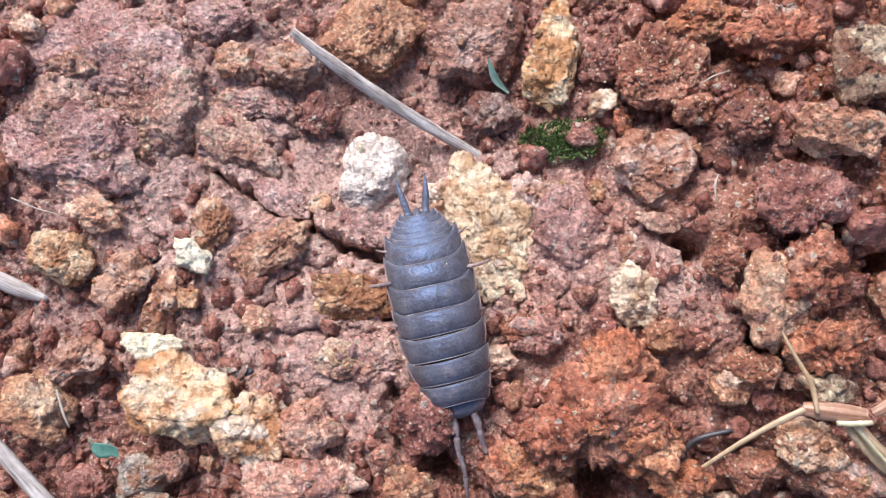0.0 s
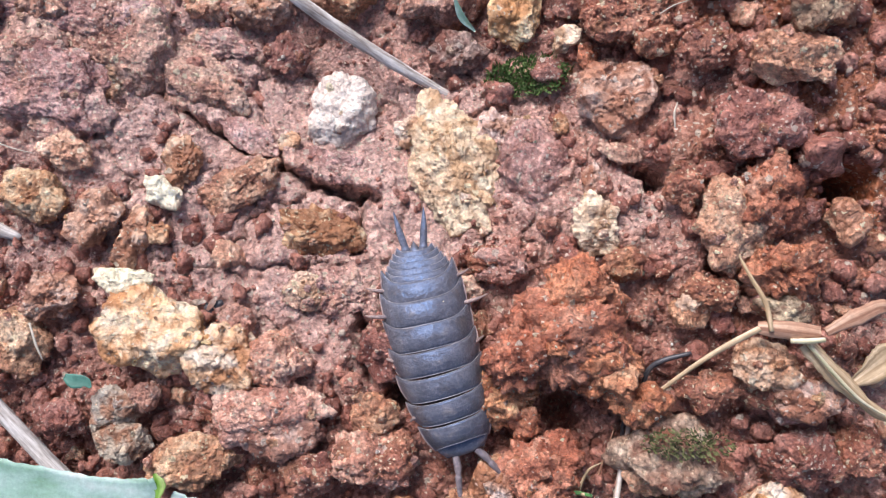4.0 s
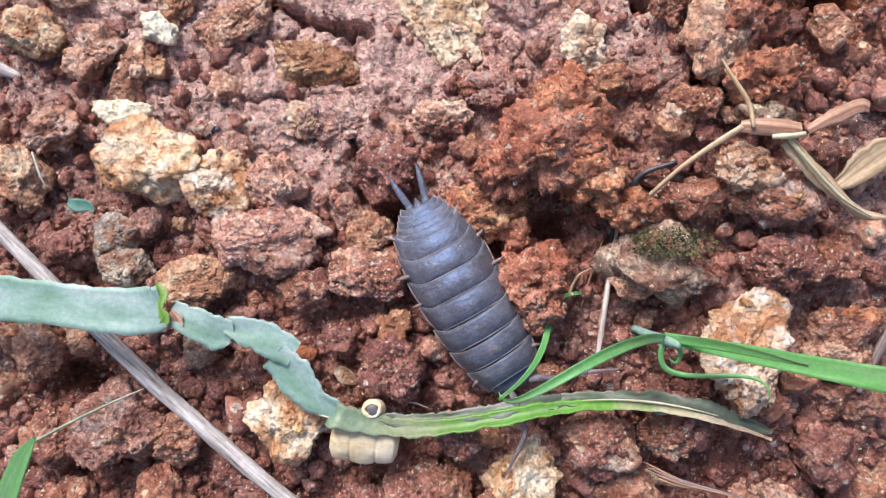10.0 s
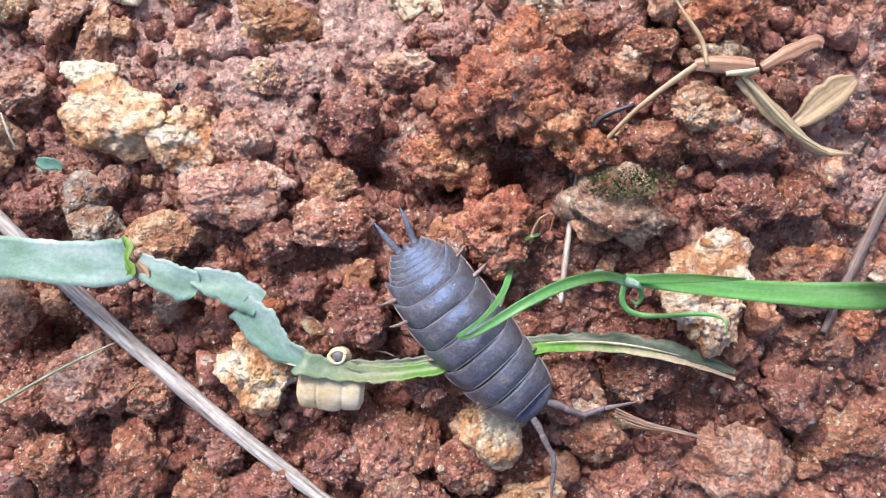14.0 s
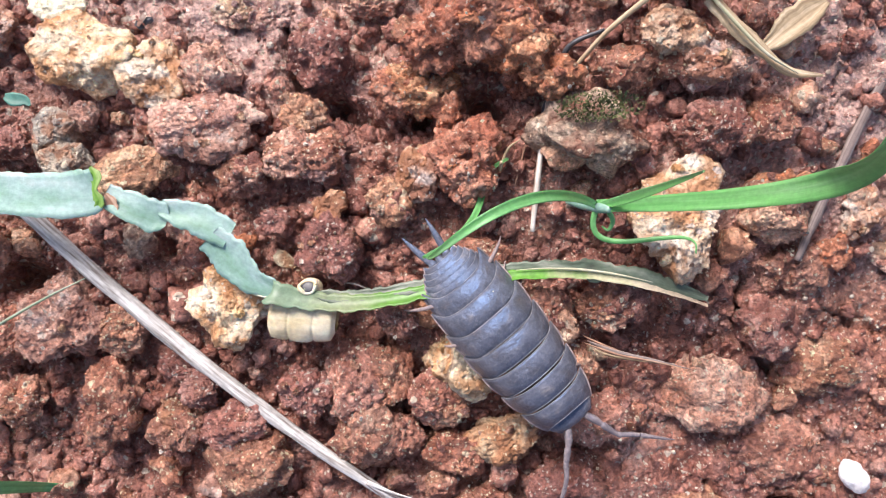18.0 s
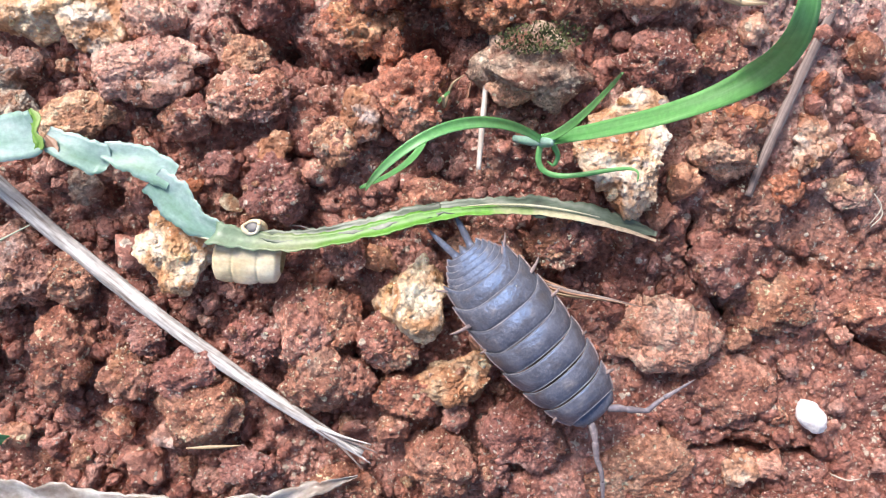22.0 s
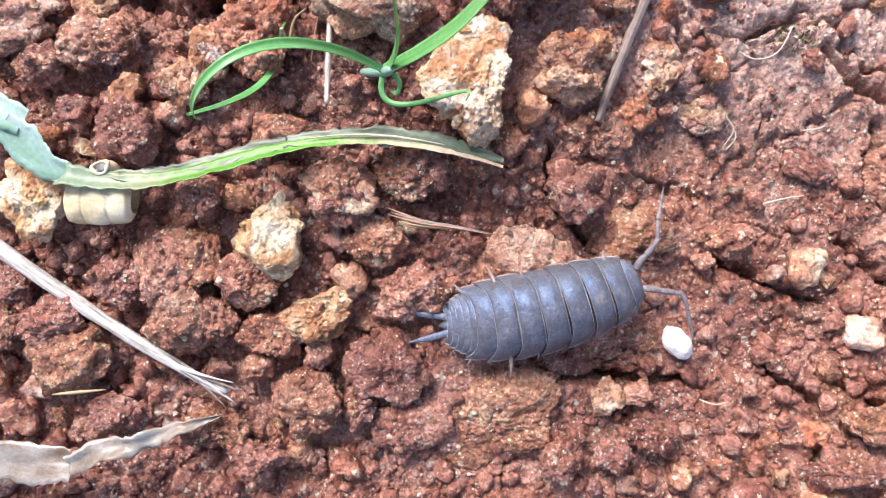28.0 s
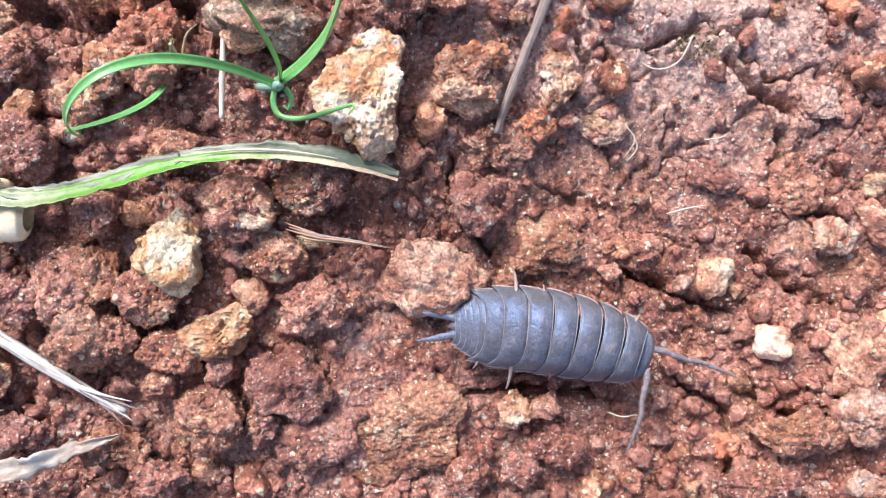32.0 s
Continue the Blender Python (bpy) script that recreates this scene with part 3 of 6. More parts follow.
crack(0.5, (-3.4, -10.8), (-3.0, -13.0))
hole(30.4, -0.6, 1.35, 13)
hole(6.7, -16.8, 1.23, 4)
hole(10.8, -16.7, 1.40, 4)
hole(18.3, -18.9, 1.64, 4)
hole(17.7, -0.2, 0.66, 4)
hole(17.7, -0.2, 0.82)
hole(-0.5, -15.4, 1.31)
hole(-2.6, -13.6, 0.74)
hole(-14.5, -25.6, 0.99)
hole(-24.7, -27.9, 1.24)
hole(-27.0, -27.1, 1.26)
hole(-4.1, -0.6, 0.57)


def floor_height(x, y):
    """The height of the bare soil in mm at flat arrays x, y."""
    p3 = np.c_[x, y, np.zeros(len(x))]
    loose = crumbly(x, y)
    z = swell(x, y) - 0.40 - 1.75 * loose
    wx, wy = x + 0.7 * perlin(p3 * 0.5, 3), y + 0.7 * perlin(p3 * 0.5, 4)
    f1, f2, who = cells(wx, wy, 3.4, 11)
    z = z + loose * (0.9 * (0.55 - f1) + 0.55 * (who - 0.5)) * np.clip((f2 - f1) * 4, 0, 1)
    f1, f2, who = cells(wx * 1.0 + 50, wy, 1.5, 12)
    z = z + (0.25 + 0.75 * loose) * (0.46 * (0.6 - f1) + 0.25 * (who - 0.5)) * np.clip((f2 - f1) * 5, 0, 1)
    f1, f2, who = cells(x, y, 0.62, 13)
    z = z + (0.4 + 0.6 * loose) * 0.19 * (0.6 - f1)
    f1, f2, who = cells(x + 0.2 * perlin(p3 * 2.1, 7), y, 0.36, 16)
    z = z + (0.6 + 0.4 * loose) * 0.12 * (0.6 - f1)
    z = z + 0.55 * fbm(p3 * 0.22, 3, 21) + (0.10 + 0.16 * loose) * fbm(p3 * 1.3, 4, 22, 0.62)
    f1, f2, who = cells(wx + 0.8 * perlin(p3 * 0.9, 5), wy + 0.8 * perlin(p3 * 0.9, 6), 6.0, 14)
    split = np.clip(1.25 - 1.3 * loose, 0, 1) * np.clip(0.5 + perlin(p3 * 0.12, 15), 0, 1)
    z = z - split * 1.1 * np.exp(-(((f2 - f1) / 0.05) ** 2)) + (1 - loose) * 0.35 * (who - 0.5)
    z = z + (1 - loose) * 0.3 * fbm(p3 * 0.45, 4, 24, 0.6)
    jx, jy = x + 0.45 * fbm(p3 * 0.8, 2, 31), y + 0.45 * fbm(p3 * 0.8, 2, 32)
    for width, points in CRACKS:
        d = np.full(len(x), 99.0)
        for (ax, ay), (bx, by) in zip(points, points[1:]):
            ux, uy = bx - ax, by - ay
            s = np.clip(((jx - ax) * ux + (jy - ay) * uy) / (ux * ux + uy * uy), 0, 1)
            d = np.minimum(d, np.hypot(jx - ax - s * ux, jy - ay - s * uy))
        z = z - 1.9 * np.exp(-((d / width) ** 2)) + 0.22 * np.exp(-(((d - 1.3) / 0.9) ** 2))
    for hx, hy, r, deep in HOLES:
        z = z - deep * np.exp(-((((jx - hx) ** 2 + (jy - hy) ** 2) / (r * r)) ** 1.5))
    return z


def build_ground():
    def line(lo, hi):
        inner = np.arange(lo, hi, 0.17)
        grow = np.cumsum(0.3 * 1.33 ** np.arange(42))
        return np.r_[lo - grow[::-1], inner, inner[-1] + grow]

    xs, ys = line(-40.0, 64.0), line(-62.0, 24.0)
    gx, gy = np.meshgrid(xs, ys, indexing="ij")
    x, y = gx.ravel(), gy.ravel()
    far = (x < -60) | (x > 84) | (y < -82) | (y > 44)
    z = np.full(len(x), -2.5)
    z[~far] = floor_height(x[~far], y[~far])
    nx, ny = len(xs), len(ys)
    i = (np.arange(nx - 1)[:, None] * ny + np.arange(ny - 1)[None]).ravel()
    faces = np.c_[i, i + ny, i + ny + 1, i + 1]
    me = mesh_of("ground", np.c_[x, y, z], faces, SOIL)
    layer = me.attributes.new("crust", "FLOAT", "POINT")
    layer.data.foreach_set("value", np.clip(1.6 * blob(x, y, 46, -14, 14.5) + 0.7 * blob(x, y, -20, 11, 17) + 0.6 * blob(x, y, 2, 2, 12) + 0.6 * blob(x, y, -8, -6, 14) + 0.4 * blob(x, y, -24, 0, 10) + 0.4 * blob(x, y, 16, -1, 9) + 0.25 * fbm(np.c_[x, y, 0 * x] * 0.16, 3, 61), 0, 0.85))
    layer = me.attributes.new("iron", "FLOAT", "POINT")
    rust = 0.9 * blob(x, y, 32, -1, 9) + 0.6 * blob(x, y, 24, 15, 10) + 0.35 * blob(x, y, 8, -12, 8) + 0.5 * blob(x, y, 41, -36, 6)
    layer.data.foreach_set("value", np.clip(rust + 0.35 * fbm(np.c_[x, y, 0 * x] * 0.2, 3, 62), 0, 0.9))
    return tagged(new("ground", me), "red-brown crumbly garden soil with cracks and pale mineral specks", "soil", kind="structure")


ground = build_ground()


# ---- stones and clods ----
def rock_shape(seed, rx, ry, rz, sub=4, facets=9, rough=0.16, lumps=0.22, crumb=0.0, keen=0.74):
    """A broken lump: a ball cut by planes, with lumps and a skin of grains stuck together."""
    rng = np.random.default_rng(seed)
    d, f = BALLS[sub]
    r = np.full(len(d), 1.12)
    for k in range(facets):
        n = rng.normal(size=3)
        if k == 0 and keen < 0.7:
            n = np.array((0.15 * n[0], 0.2 + 0.15 * n[1], 1.0))
        n /= np.linalg.norm(n)
        reach = rng.uniform(keen, 1.0) if k else keen
        c = d @ n
        r = np.where(c > 0.05, np.minimum(r, reach / np.maximum(c, 0.05)), r)
    off = rng.uniform(-50, 50, 3)
    size = (rx + ry) / 2
    r = r * (1 + lumps * fbm(d * 1.3 + off, 2, seed))
    v = d * r[:, None] * (rx, ry, rz)
    skin = fbm(v * 0.8 + off, 5, seed + 1, 0.66)
    v = v + d * (rough * min(size, 2.2) * 0.6 * skin)[:, None]
    fine = np.abs(perlin(v * 2.4 + off, seed + 2))
    v = v - d * (0.17 * min(size, 2.0) * fine)[:, None]
    v = v - d * (0.06 * min(size, 2.0) * np.abs(perlin(v * 5.2 + off, seed + 3)))[:, None]
    if crumb:
        v = v + d * (crumb * (0.55 - granules(v + off, 1.05, seed + 4)))[:, None]
        v = v + d * (0.5 * crumb * (0.5 - granules(v + off, 0.5, seed + 5)))[:, None]
    return v, f


KINDS = {
    "C": ("soil_clod", CLOD, "soil clod", "clods of soil", 0.20, "crumbly red-brown clod of soil with pale specks"),
    "K": ("soil_clod", FLAT_CRUST, "soil clod", "clods of soil", 0.15, "flat pinkish-brown crusted clod of soil"),
    "F": ("soil_clod", RED_CRUST, "soil clod", "clods of soil", 0.13, "flat red-brown crusted clod of soil"),
    "N": ("soil_clod", CRUST, "soil clod", "clods of soil", 0.2, "pinkish clod of soil with pale mineral patches"),
    "R": ("soil_clod", ORANGE, "soil clod", "clods of soil", 0.36, "loose orange-red clod of crumbled soil"),
    "B": ("stone", BROWN, "stone", "stones in the soil", 0.15, "brown soil-stained stone sunk in red soil"),
    "O": ("stone", OCHRE, "stone", "stones in the soil", 0.17, "ochre limestone with red soil stains"),
    "T": ("stone", TAN, "stone", "stones in the soil", 0.20, "tan and orange limestone with a porous face"),
    "P": ("stone", PALE, "stone", "stones in the soil", 0.18, "cream and ochre limestone with a porous crust"),
    "W": ("stone", WHITE, "stone", "stones in the soil", 0.13, "white chalky limestone pebble on red soil"),
    "S": ("stone", PEBBLE, "stone", "stones in the soil", 0.03, "smooth white oval pebble on red soil"),
    "G": ("stone", GREY, "stone", "stones in the soil", 0.13, "dull grey-brown stone sunk in red soil"),
    "H": ("stone", CHALK, "stone", "stones in the soil", 0.15, "mottled grey-white stone in red soil"),
}
CRUMBLY = {"C": 0.27, "K": 0.18, "F": 0.16, "N": 0.2, "R": 0.5, "B": 0.2, "O": 0.2, "T": 0.15, "P": 0.34, "W": 0.1, "S": 0.0, "G": 0.16, "H": 0.16}
PLACED = []
BITS = [rock_shape(700 + k, 1.0, 0.8, 0.7, 2, 8, 0.3, 0.3) for k in range(6)]
BIT_MESHES = {}


def bit_mesh(name, k, material):
    """One of a few small shared shapes."""
    if (name, k, material.name) not in BIT_MESHES:
        BIT_MESHES[name, k, material.name] = mesh_of(name, *BITS[k], material, False)
    return BIT_MESHES[name, k, material.name]


def stud(ob, v, material, seed, crumbs, minerals):
    """Crumbs of its own stuff and pale mineral grains sitting in the upper skin of a clod."""
    rng = np.random.default_rng(seed)
    high = v[v[:, 2] > 0.35 * v[:, 2].max()]
    for k in range(crumbs + minerals):
        own = k < crumbs
        r = rng.uniform(0.28, 0.55) if own else rng.uniform(0.10, 0.22)
        x, y, z = high[int(rng.integers(len(high)))]
        me = bit_mesh("crumb" if own else "mineral_grain", int(rng.integers(6)), material if own else (PALE, OCHRE, WHITE)[int(rng.integers(3))])
        part(me.name.split(".")[0], me, ob, "" if own else "pale mineral grain", pose(x * MM, y * MM, (z - 0.1 * r) * MM, rng.uniform(-50, 50), rng.uniform(-50, 50), rng.uniform(0, 360)) @ Matrix.Diagonal((r, r, r, 1)))


def lump(kind, x, y, rx, ry, turn, up=0.0, tall=0.72, taper=0.0):
    """One stone or clod: half-sizes rx, ry in mm, its long side turned; up moves it off its usual depth, taper widens its far side."""
    name, material, category, group, rough, label = KINDS[kind]
    seed = 100 + len(PLACED)
    small = min(rx, ry)
    rz = (0.42 if kind in "KF" else tall) * small
    top = float(swell(x, y)) - (0.55 if kind in "KF" else 0.12) * rz + up
    sub = 6 if small > 2.8 else 5 if small > 1.2 else 4
    v, f = rock_shape(seed, rx * 1.04, ry * 1.04, rz, sub, rough=rough, crumb=CRUMBLY[kind], keen=0.74 if kind in "CKFNR" else 0.68)
    if kind == "S":
        d, f = BALLS[sub]
        dent = np.exp(-((d - (-0.5, 0.55, 0.67)) ** 2).sum(1) / 0.16)
        v = d * (1 + 0.13 * fbm(d * 1.5, 3, 91) - 0.22 * dent)[:, None] * (rx, ry, rz)
    v[:, 0] *= 1 + taper * v[:, 1] / ry
    size = "large" if small > 2.3 else "small" if small < 1.3 else ""
    ob = new(name, mesh_of(name, v, f, material))
    ob.matrix_basis = pose(x * MM, y * MM, top * MM, 0, 0, turn)
    PLACED.append((x, y, rx, ry, top, rz))
    if small > 1.35:
        stud(ob, v, material, seed, *((3, 5) if kind in "CKFNR" else (2, 2)))
    return tagged(ob, f"{size} {label}".strip(), category, group)


lump("W", -6.0, 6.3, 2.72, 2.72, 0)
lump("P", 3.6, 0.9, 5.9, 3.3, -62, -0.2, 0.5)
lump("P", 0.9, 4.4, 1.9, 1.5, -10)
lump("W", -18.8, -0.4, 1.55, 1.20, -20)
lump("W", -21.3, -7.0, 1.94, 1.06, -5)
lump("T", -19.1, -10.8, 4.2, 2.7, -10, 0.2, 0.75, 0.2)
lump("T", -13.5, -12.9, 2.24, 2.60, 0)
lump("O", -23.9, -2.3, 1.95, 2.05, -20)
lump("O", -28.7, -0.5, 2.36, 1.95, -10)
lump("O", -20.8, -3.9, 1.23, 2.36, -10)
lump("O", -18.9, -3.6, 0.82, 0.99, 0)
lump("O", -17.6, 1.9, 1.30, 1.99, -10)
lump("B", -13.1, 0.2, 2.83, 1.57, 30)
lump("B", -26.4, 2.8, 1.96, 1.34, -10)
lump("O", -6.8, -3.3, 2.80, 2.08, -12)
lump("K", -6.2, 1.6, 3.19, 1.32, -12)
lump("K", -12.9, 4.3, 2.45, 1.07, -28)
lump("O", -9.5, 3.8, 0.90, 0.86, 0)
lump("B", -16.4, 15.3, 1.55, 1.72, 0)
lump("O", -12.7, 15.0, 2.18, 1.92, 0)
lump("B", -6.0, 17.4, 3.86, 3.64, -10)
lump("B", 2.1, 17.0, 3.51, 3.40, 10)
lump("T", 8.3, 14.9, 1.88, 4.17, -5)
lump("G", 3.6, 10.9, 2.07, 1.74, 10)
lump("P", 6.6, 4.4, 1.79, 1.37, 0)
lump("O", 15.1, 5.8, 2.99, 2.49, 0)
lump("C", 15.8, 13.1, 3.22, 3.02, -20)
lump("K", 9.3, 0.9, 2.56, 3.07, 0)
lump("P", 13.5, -3.4, 1.57, 1.97, 0)
lump("O", 11.3, 4.4, 0.61, 0.82, 0)
lump("G", 28.0, 11.9, 2.21, 2.94, 0)
lump("C", 21.2, 8.8, 1.81, 1.43, 0)
lump("K", -23.3, 12.1, 4.20, 4.61, 0)
lump("K", -26.5, 15.3, 6.25, 3.96, -10)
lump("K", -28.2, 7.8, 5.37, 3.10, -5)
lump("K", -16.8, 8.5, 3.41, 2.56, -20)
lump("K", -29.4, 10.8, 3.10, 2.69, 0)
lump("K", -26.8, 6.1, 3.52, 2.07, -5)
lump("R", 10.6, -11.2, 3.9, 2.6, 0, 2.2, 0.9)
lump("R", 11.6, -8.7, 2.46, 2.46, 0, 2.0, 1.0)
lump("R", 7.9, -12.2, 2.5, 2.3, 0, 1.8, 0.95)
lump("R", 15.2, -15.0, 2.0, 1.4, -35, 1.2, 0.7)
lump("R", 10.9, -11.2, 1.86, 1.67, 0, 2.6, 1.0)
lump("R", 13.5, -12.8, 2.37, 2.37, -10, 1.0, 0.95)
lump("R", 6.2, -15.4, 2.73, 1.76, 0)
lump("R", 13.8, -14.8, 1.92, 1.44, 0, -0.8)
lump("N", -9.4, -13.2, 1.89, 2.23, 0)
lump("C", -1.5, -11.9, 2.39, 2.15, 0)
lump("B", -29.7, -11.4, 2.36, 2.46, 0)
lump("O", -26.9, -8.2, 1.88, 1.84, 0)
lump("N", -10.1, -16.1, 3.77, 1.59, 0)
lump("H", -21.3, -16.4, 1.92, 1.42, 0)
lump("B", -13.6, -5.3, 1.27, 1.07, 0)
lump("N", 6.8, -6.1, 2.11, 1.25, 0)
lump("C", 19.2, -1.0, 1.43, 1.43, 0)
lump("C", 24.0, 2.8, 2.97, 2.41, 0)
lump("N", 22.4, -3.6, 2.43, 2.80, -10)
lump("N", 26.5, 7.4, 2.94, 2.02, 0)
lump("R", 24.2, -1.8, 2.04, 2.41, 0)
lump("R", 25.4, -6.9, 2.41, 1.76, 0)
lump("B", 19.2, -9.5, 1.17, 1.17, 0)
lump("B", 27.3, -14.5, 1.69, 1.60, 0)
lump("C", 19.4, -14.7, 1.36, 0.95, 0)
lump("G", 25.1, -9.4, 1.86, 1.12, -15)
lump("C", 12.3, 14.5, 1.45, 1.87, 0)
lump("P", 11.8, 11.0, 1.24, 0.93, 20)
lump("C", 10.7, 8.7, 1.14, 1.14, 0)
lump("C", 17.8, 9.8, 1.57, 1.18, 0)
lump("K", 15.1, 1.9, 1.48, 0.79, -20)
lump("B", -12.6, -10.0, 1.41, 1.11, -20)
lump("K", -4.6, -8.1, 2.23, 1.83, 0)
lump("K", -7.4, -8.1, 1.83, 1.42, 0)
lump("O", 13.4, -0.1, 0.89, 1.19, 0)
lump("C", 15.2, -6.3, 1.55, 1.16, 0)
lump("O", -32.0, 17.3, 1.24, 1.24, 0)
lump("K", -15.2, 11.8, 2.58, 1.29, -10)
lump("K", -18.0, 18.5, 2.78, 1.50, 0)
lump("K", -23.8, 17.6, 2.52, 1.47, 0)
lump("C", -10.1, 10.8, 1.53, 1.75, -10)
lump("B", -28.5, 14.3, 1.87, 1.45, 0)
lump("R", 23.1, 14.5, 3.05, 1.72, 0)
lump("R", 18.8, 16.5, 2.38, 1.39, 0)
lump("N", -10.3, -17.0, 3.10, 1.90, 4)
lump("B", -15.6, -20.1, 3.13, 1.61, 11)
lump("H", -21.0, -18.7, 1.94, 1.53, -21)
lump("N", -3.1, -19.5, 2.22, 1.78, -1)
lump("C", -6.7, -20.3, 1.23, 1.03, -1)
lump("T", -8.8, -30.1, 2.53, 2.74, -21)
lump("B", -22.2, -31.1, 3.26, 3.05, -1)
lump("C", -27.9, -32.0, 2.02, 2.24, -1)
lump("B", -28.7, -25.1, 1.79, 2.00, -1)
lump("C", -1.0, -26.3, 2.08, 2.28, -21)
lump("C", -4.9, -24.3, 1.39, 1.15, -1)
lump("R", 9.1, -20.6, 2.03, 1.84, -1, 0.5, 0.95)
lump("R", 9.3, -22.1, 1.84, 1.46, -1, 0.3, 0.9)
lump("R", 8.2, -17.1, 1.08, 1.47, -1)
lump("G", 18.2, -19.5, 3.95, 2.6, -9, 0.3)
lump("T", 24.0, -25.7, 2.95, 3.84, -11, 0.1, 0.8)
lump("C", 26.4, -19.4, 2.51, 2.03, -1)
lump("C", 25.5, -15.7, 1.62, 1.24, -1)
lump("O", 23.4, -13.0, 2.2, 1.6, -10, 1.0)
lump("O", 26.4, -15.1, 2.1, 1.7, -20, 0.8)
lump("C", 31.0, -24.6, 1.84, 1.70, -1)
lump("C", 13.5, -31.7, 2.20, 1.84, -1)
lump("C", 19.1, -31.3, 2.01, 1.40, -1)
lump("G", -15.5, -25.0, 1.32, 1.26, -1)
lump("B", -19.4, -15.6, 1.12, 1.18, -1)
lump("C", 6.0, -14.7, 1.48, 1.38, -1)
lump("B", -2.4, -16.7, 1.59, 1.39, -1)
lump("N", -9.8, -12.9, 1.81, 1.61, -1)
lump("C", -26.1, -17.3, 1.86, 1.24, -11)
lump("C", 21.0, -14.5, 1.33, 0.95, -1)
lump("C", -4.0, -14.5, 0.80, 0.80, -1)
lump("C", 30.5, -19.2, 1.56, 1.75, -1)
lump("C", 4.2, -23.5, 1.18, 1.18, -1)
lump("C", 20.4, -8.4, 1.71, 1.33, -1)
lump("P", 19.4, -8.7, 1.14, 0.95, -1)
lump("N", 2.9, -8.2, 2.23, 1.22, -1)
lump("C", 5.8, -5.8, 1.63, 1.22, -1)
lump("F", 22.8, -49.4, 6.40, 3.63, 6, -0.6)
lump("F", 31.3, -43.4, 3.65, 2.79, -4, -0.3)
lump("F", 17.0, -49.8, 2.72, 2.30, -4)
lump("C", -27.0, -36.9, 2.02, 1.71, -2)
lump("C", -19.3, -37.1, 2.34, 3.57, -7)
lump("C", -3.9, -36.5, 1.72, 1.42, -2)
lump("C", 0.3, -36.5, 2.19, 3.23, -2)
lump("C", -13.8, -39.4, 1.98, 1.81, -2)
lump("C", -9.0, -39.5, 2.55, 1.92, -2)
lump("T", 8.3, -35.0, 2.59, 2.90, -27)
lump("O", 11.3, -40.9, 2.56, 1.85, -2)
lump("N", 26.8, -38.5, 3.7, 2.55, -12, -0.2, 0.55)
lump("C", 19.8, -31.3, 1.88, 1.60, -2)
lump("O", 5.7, -21.3, 1.20, 1.90, -17)
lump("R", 4.9, -15.2, 1.86, 1.82, -2)
lump("N", -1.6, -19.8, 1.86, 1.45, -2)
lump("C", -1.1, -26.8, 1.66, 1.62, -2)
lump("C", -3.7, -19.4, 1.62, 1.21, -2)
lump("C", -7.1, -20.5, 1.62, 1.22, -2)
lump("C", -13.1, -35.1, 1.91, 1.48, -2, -1.1)
lump("C", -17.4, -31.7, 1.91, 1.91, -2)
lump("C", 2.9, -35.6, 1.66, 1.86, -2)
lump("C", 6.7, -38.3, 2.09, 1.46, -2)
lump("C", 3.0, -40.3, 1.89, 1.68, -2)
lump("C", 16.0, -36.1, 2.08, 1.66, -2)
lump("C", 23.8, -14.7, 1.46, 1.16, -2)
lump("C", 20.0, -15.1, 1.17, 1.17, -2)
lump("C", 35.1, -37.3, 3.28, 2.19, -2, -1.0)
lump("C", 32.8, -29.4, 2.52, 1.89, -2, -1.0)
lump("C", 13.9, -32.6, 1.84, 1.84, -2)
lump("C", 18.1, -39.7, 2.33, 1.90, -2)
lump("C", 1.1, -39.6, 2.50, 2.87, -20)
lump("C", -3.2, -37.1, 1.94, 1.47, -5)
lump("C", -8.5, -42.5, 3.24, 2.62, -15)
lump("C", 7.7, -42.2, 2.31, 1.65, -5)
lump("C", 9.5, -47.4, 2.46, 2.30, -5)
lump("C", 13.4, -48.2, 1.43, 1.51, -5)
lump("C", 15.7, -45.4, 2.61, 2.51, -5)
lump("B", 13.9, -32.1, 2.59, 1.80, -20)
lump("C", 19.1, -32.0, 1.85, 1.65, -5, -0.3, 0.6)
lump("C", 3.7, -31.6, 1.84, 1.64, -5)
lump("C", -0.6, -26.9, 2.08, 1.82, -5)
lump("C", -2.0, -19.5, 2.26, 1.81, -5)
lump("B", -9.6, -17.6, 3.08, 1.89, -5)
lump("C", -7.1, -21.0, 1.43, 1.39, -5)
lump("O", 6.0, -21.6, 1.56, 1.66, -5)
lump("R", 9.2, -19.9, 2.56, 2.14, -5)
lump("O", -0.7, -23.5, 1.22, 1.18, -5)
lump("B", 3.4, -23.2, 1.57, 1.76, -5)
lump("C", 10.3, -27.4, 1.96, 1.18, 5)
lump("C", 6.1, -37.5, 1.83, 1.83, -5)
lump("N", 31.2, -25.7, 2.24, 1.84, -5)
lump("O", 38.0, -25.4, 1.48, 2.16, -15)
lump("R", 36.1, -28.4, 1.28, 1.08, -5)
lump("S", 37.8, -45.8, 0.95, 1.4, 30, 0.3, 0.8)
lump("O", 31.9, -49.3, 1.34, 1.34, -5)
lump("C", 34.5, -49.4, 1.13, 1.04, -5)
lump("C", -0.7, -43.0, 1.28, 1.28, -5, -1.4)
lump("C", -14.5, -39.7, 1.52, 1.52, -5)
lump("C", -11.7, -36.5, 1.55, 1.35, -5)
lump("C", 2.2, -48.6, 2.30, 1.46, -5)
lump("C", 5.3, -51.3, 2.10, 1.47, -5)
lump("C", -5.5, -46.8, 1.89, 1.26, -5)
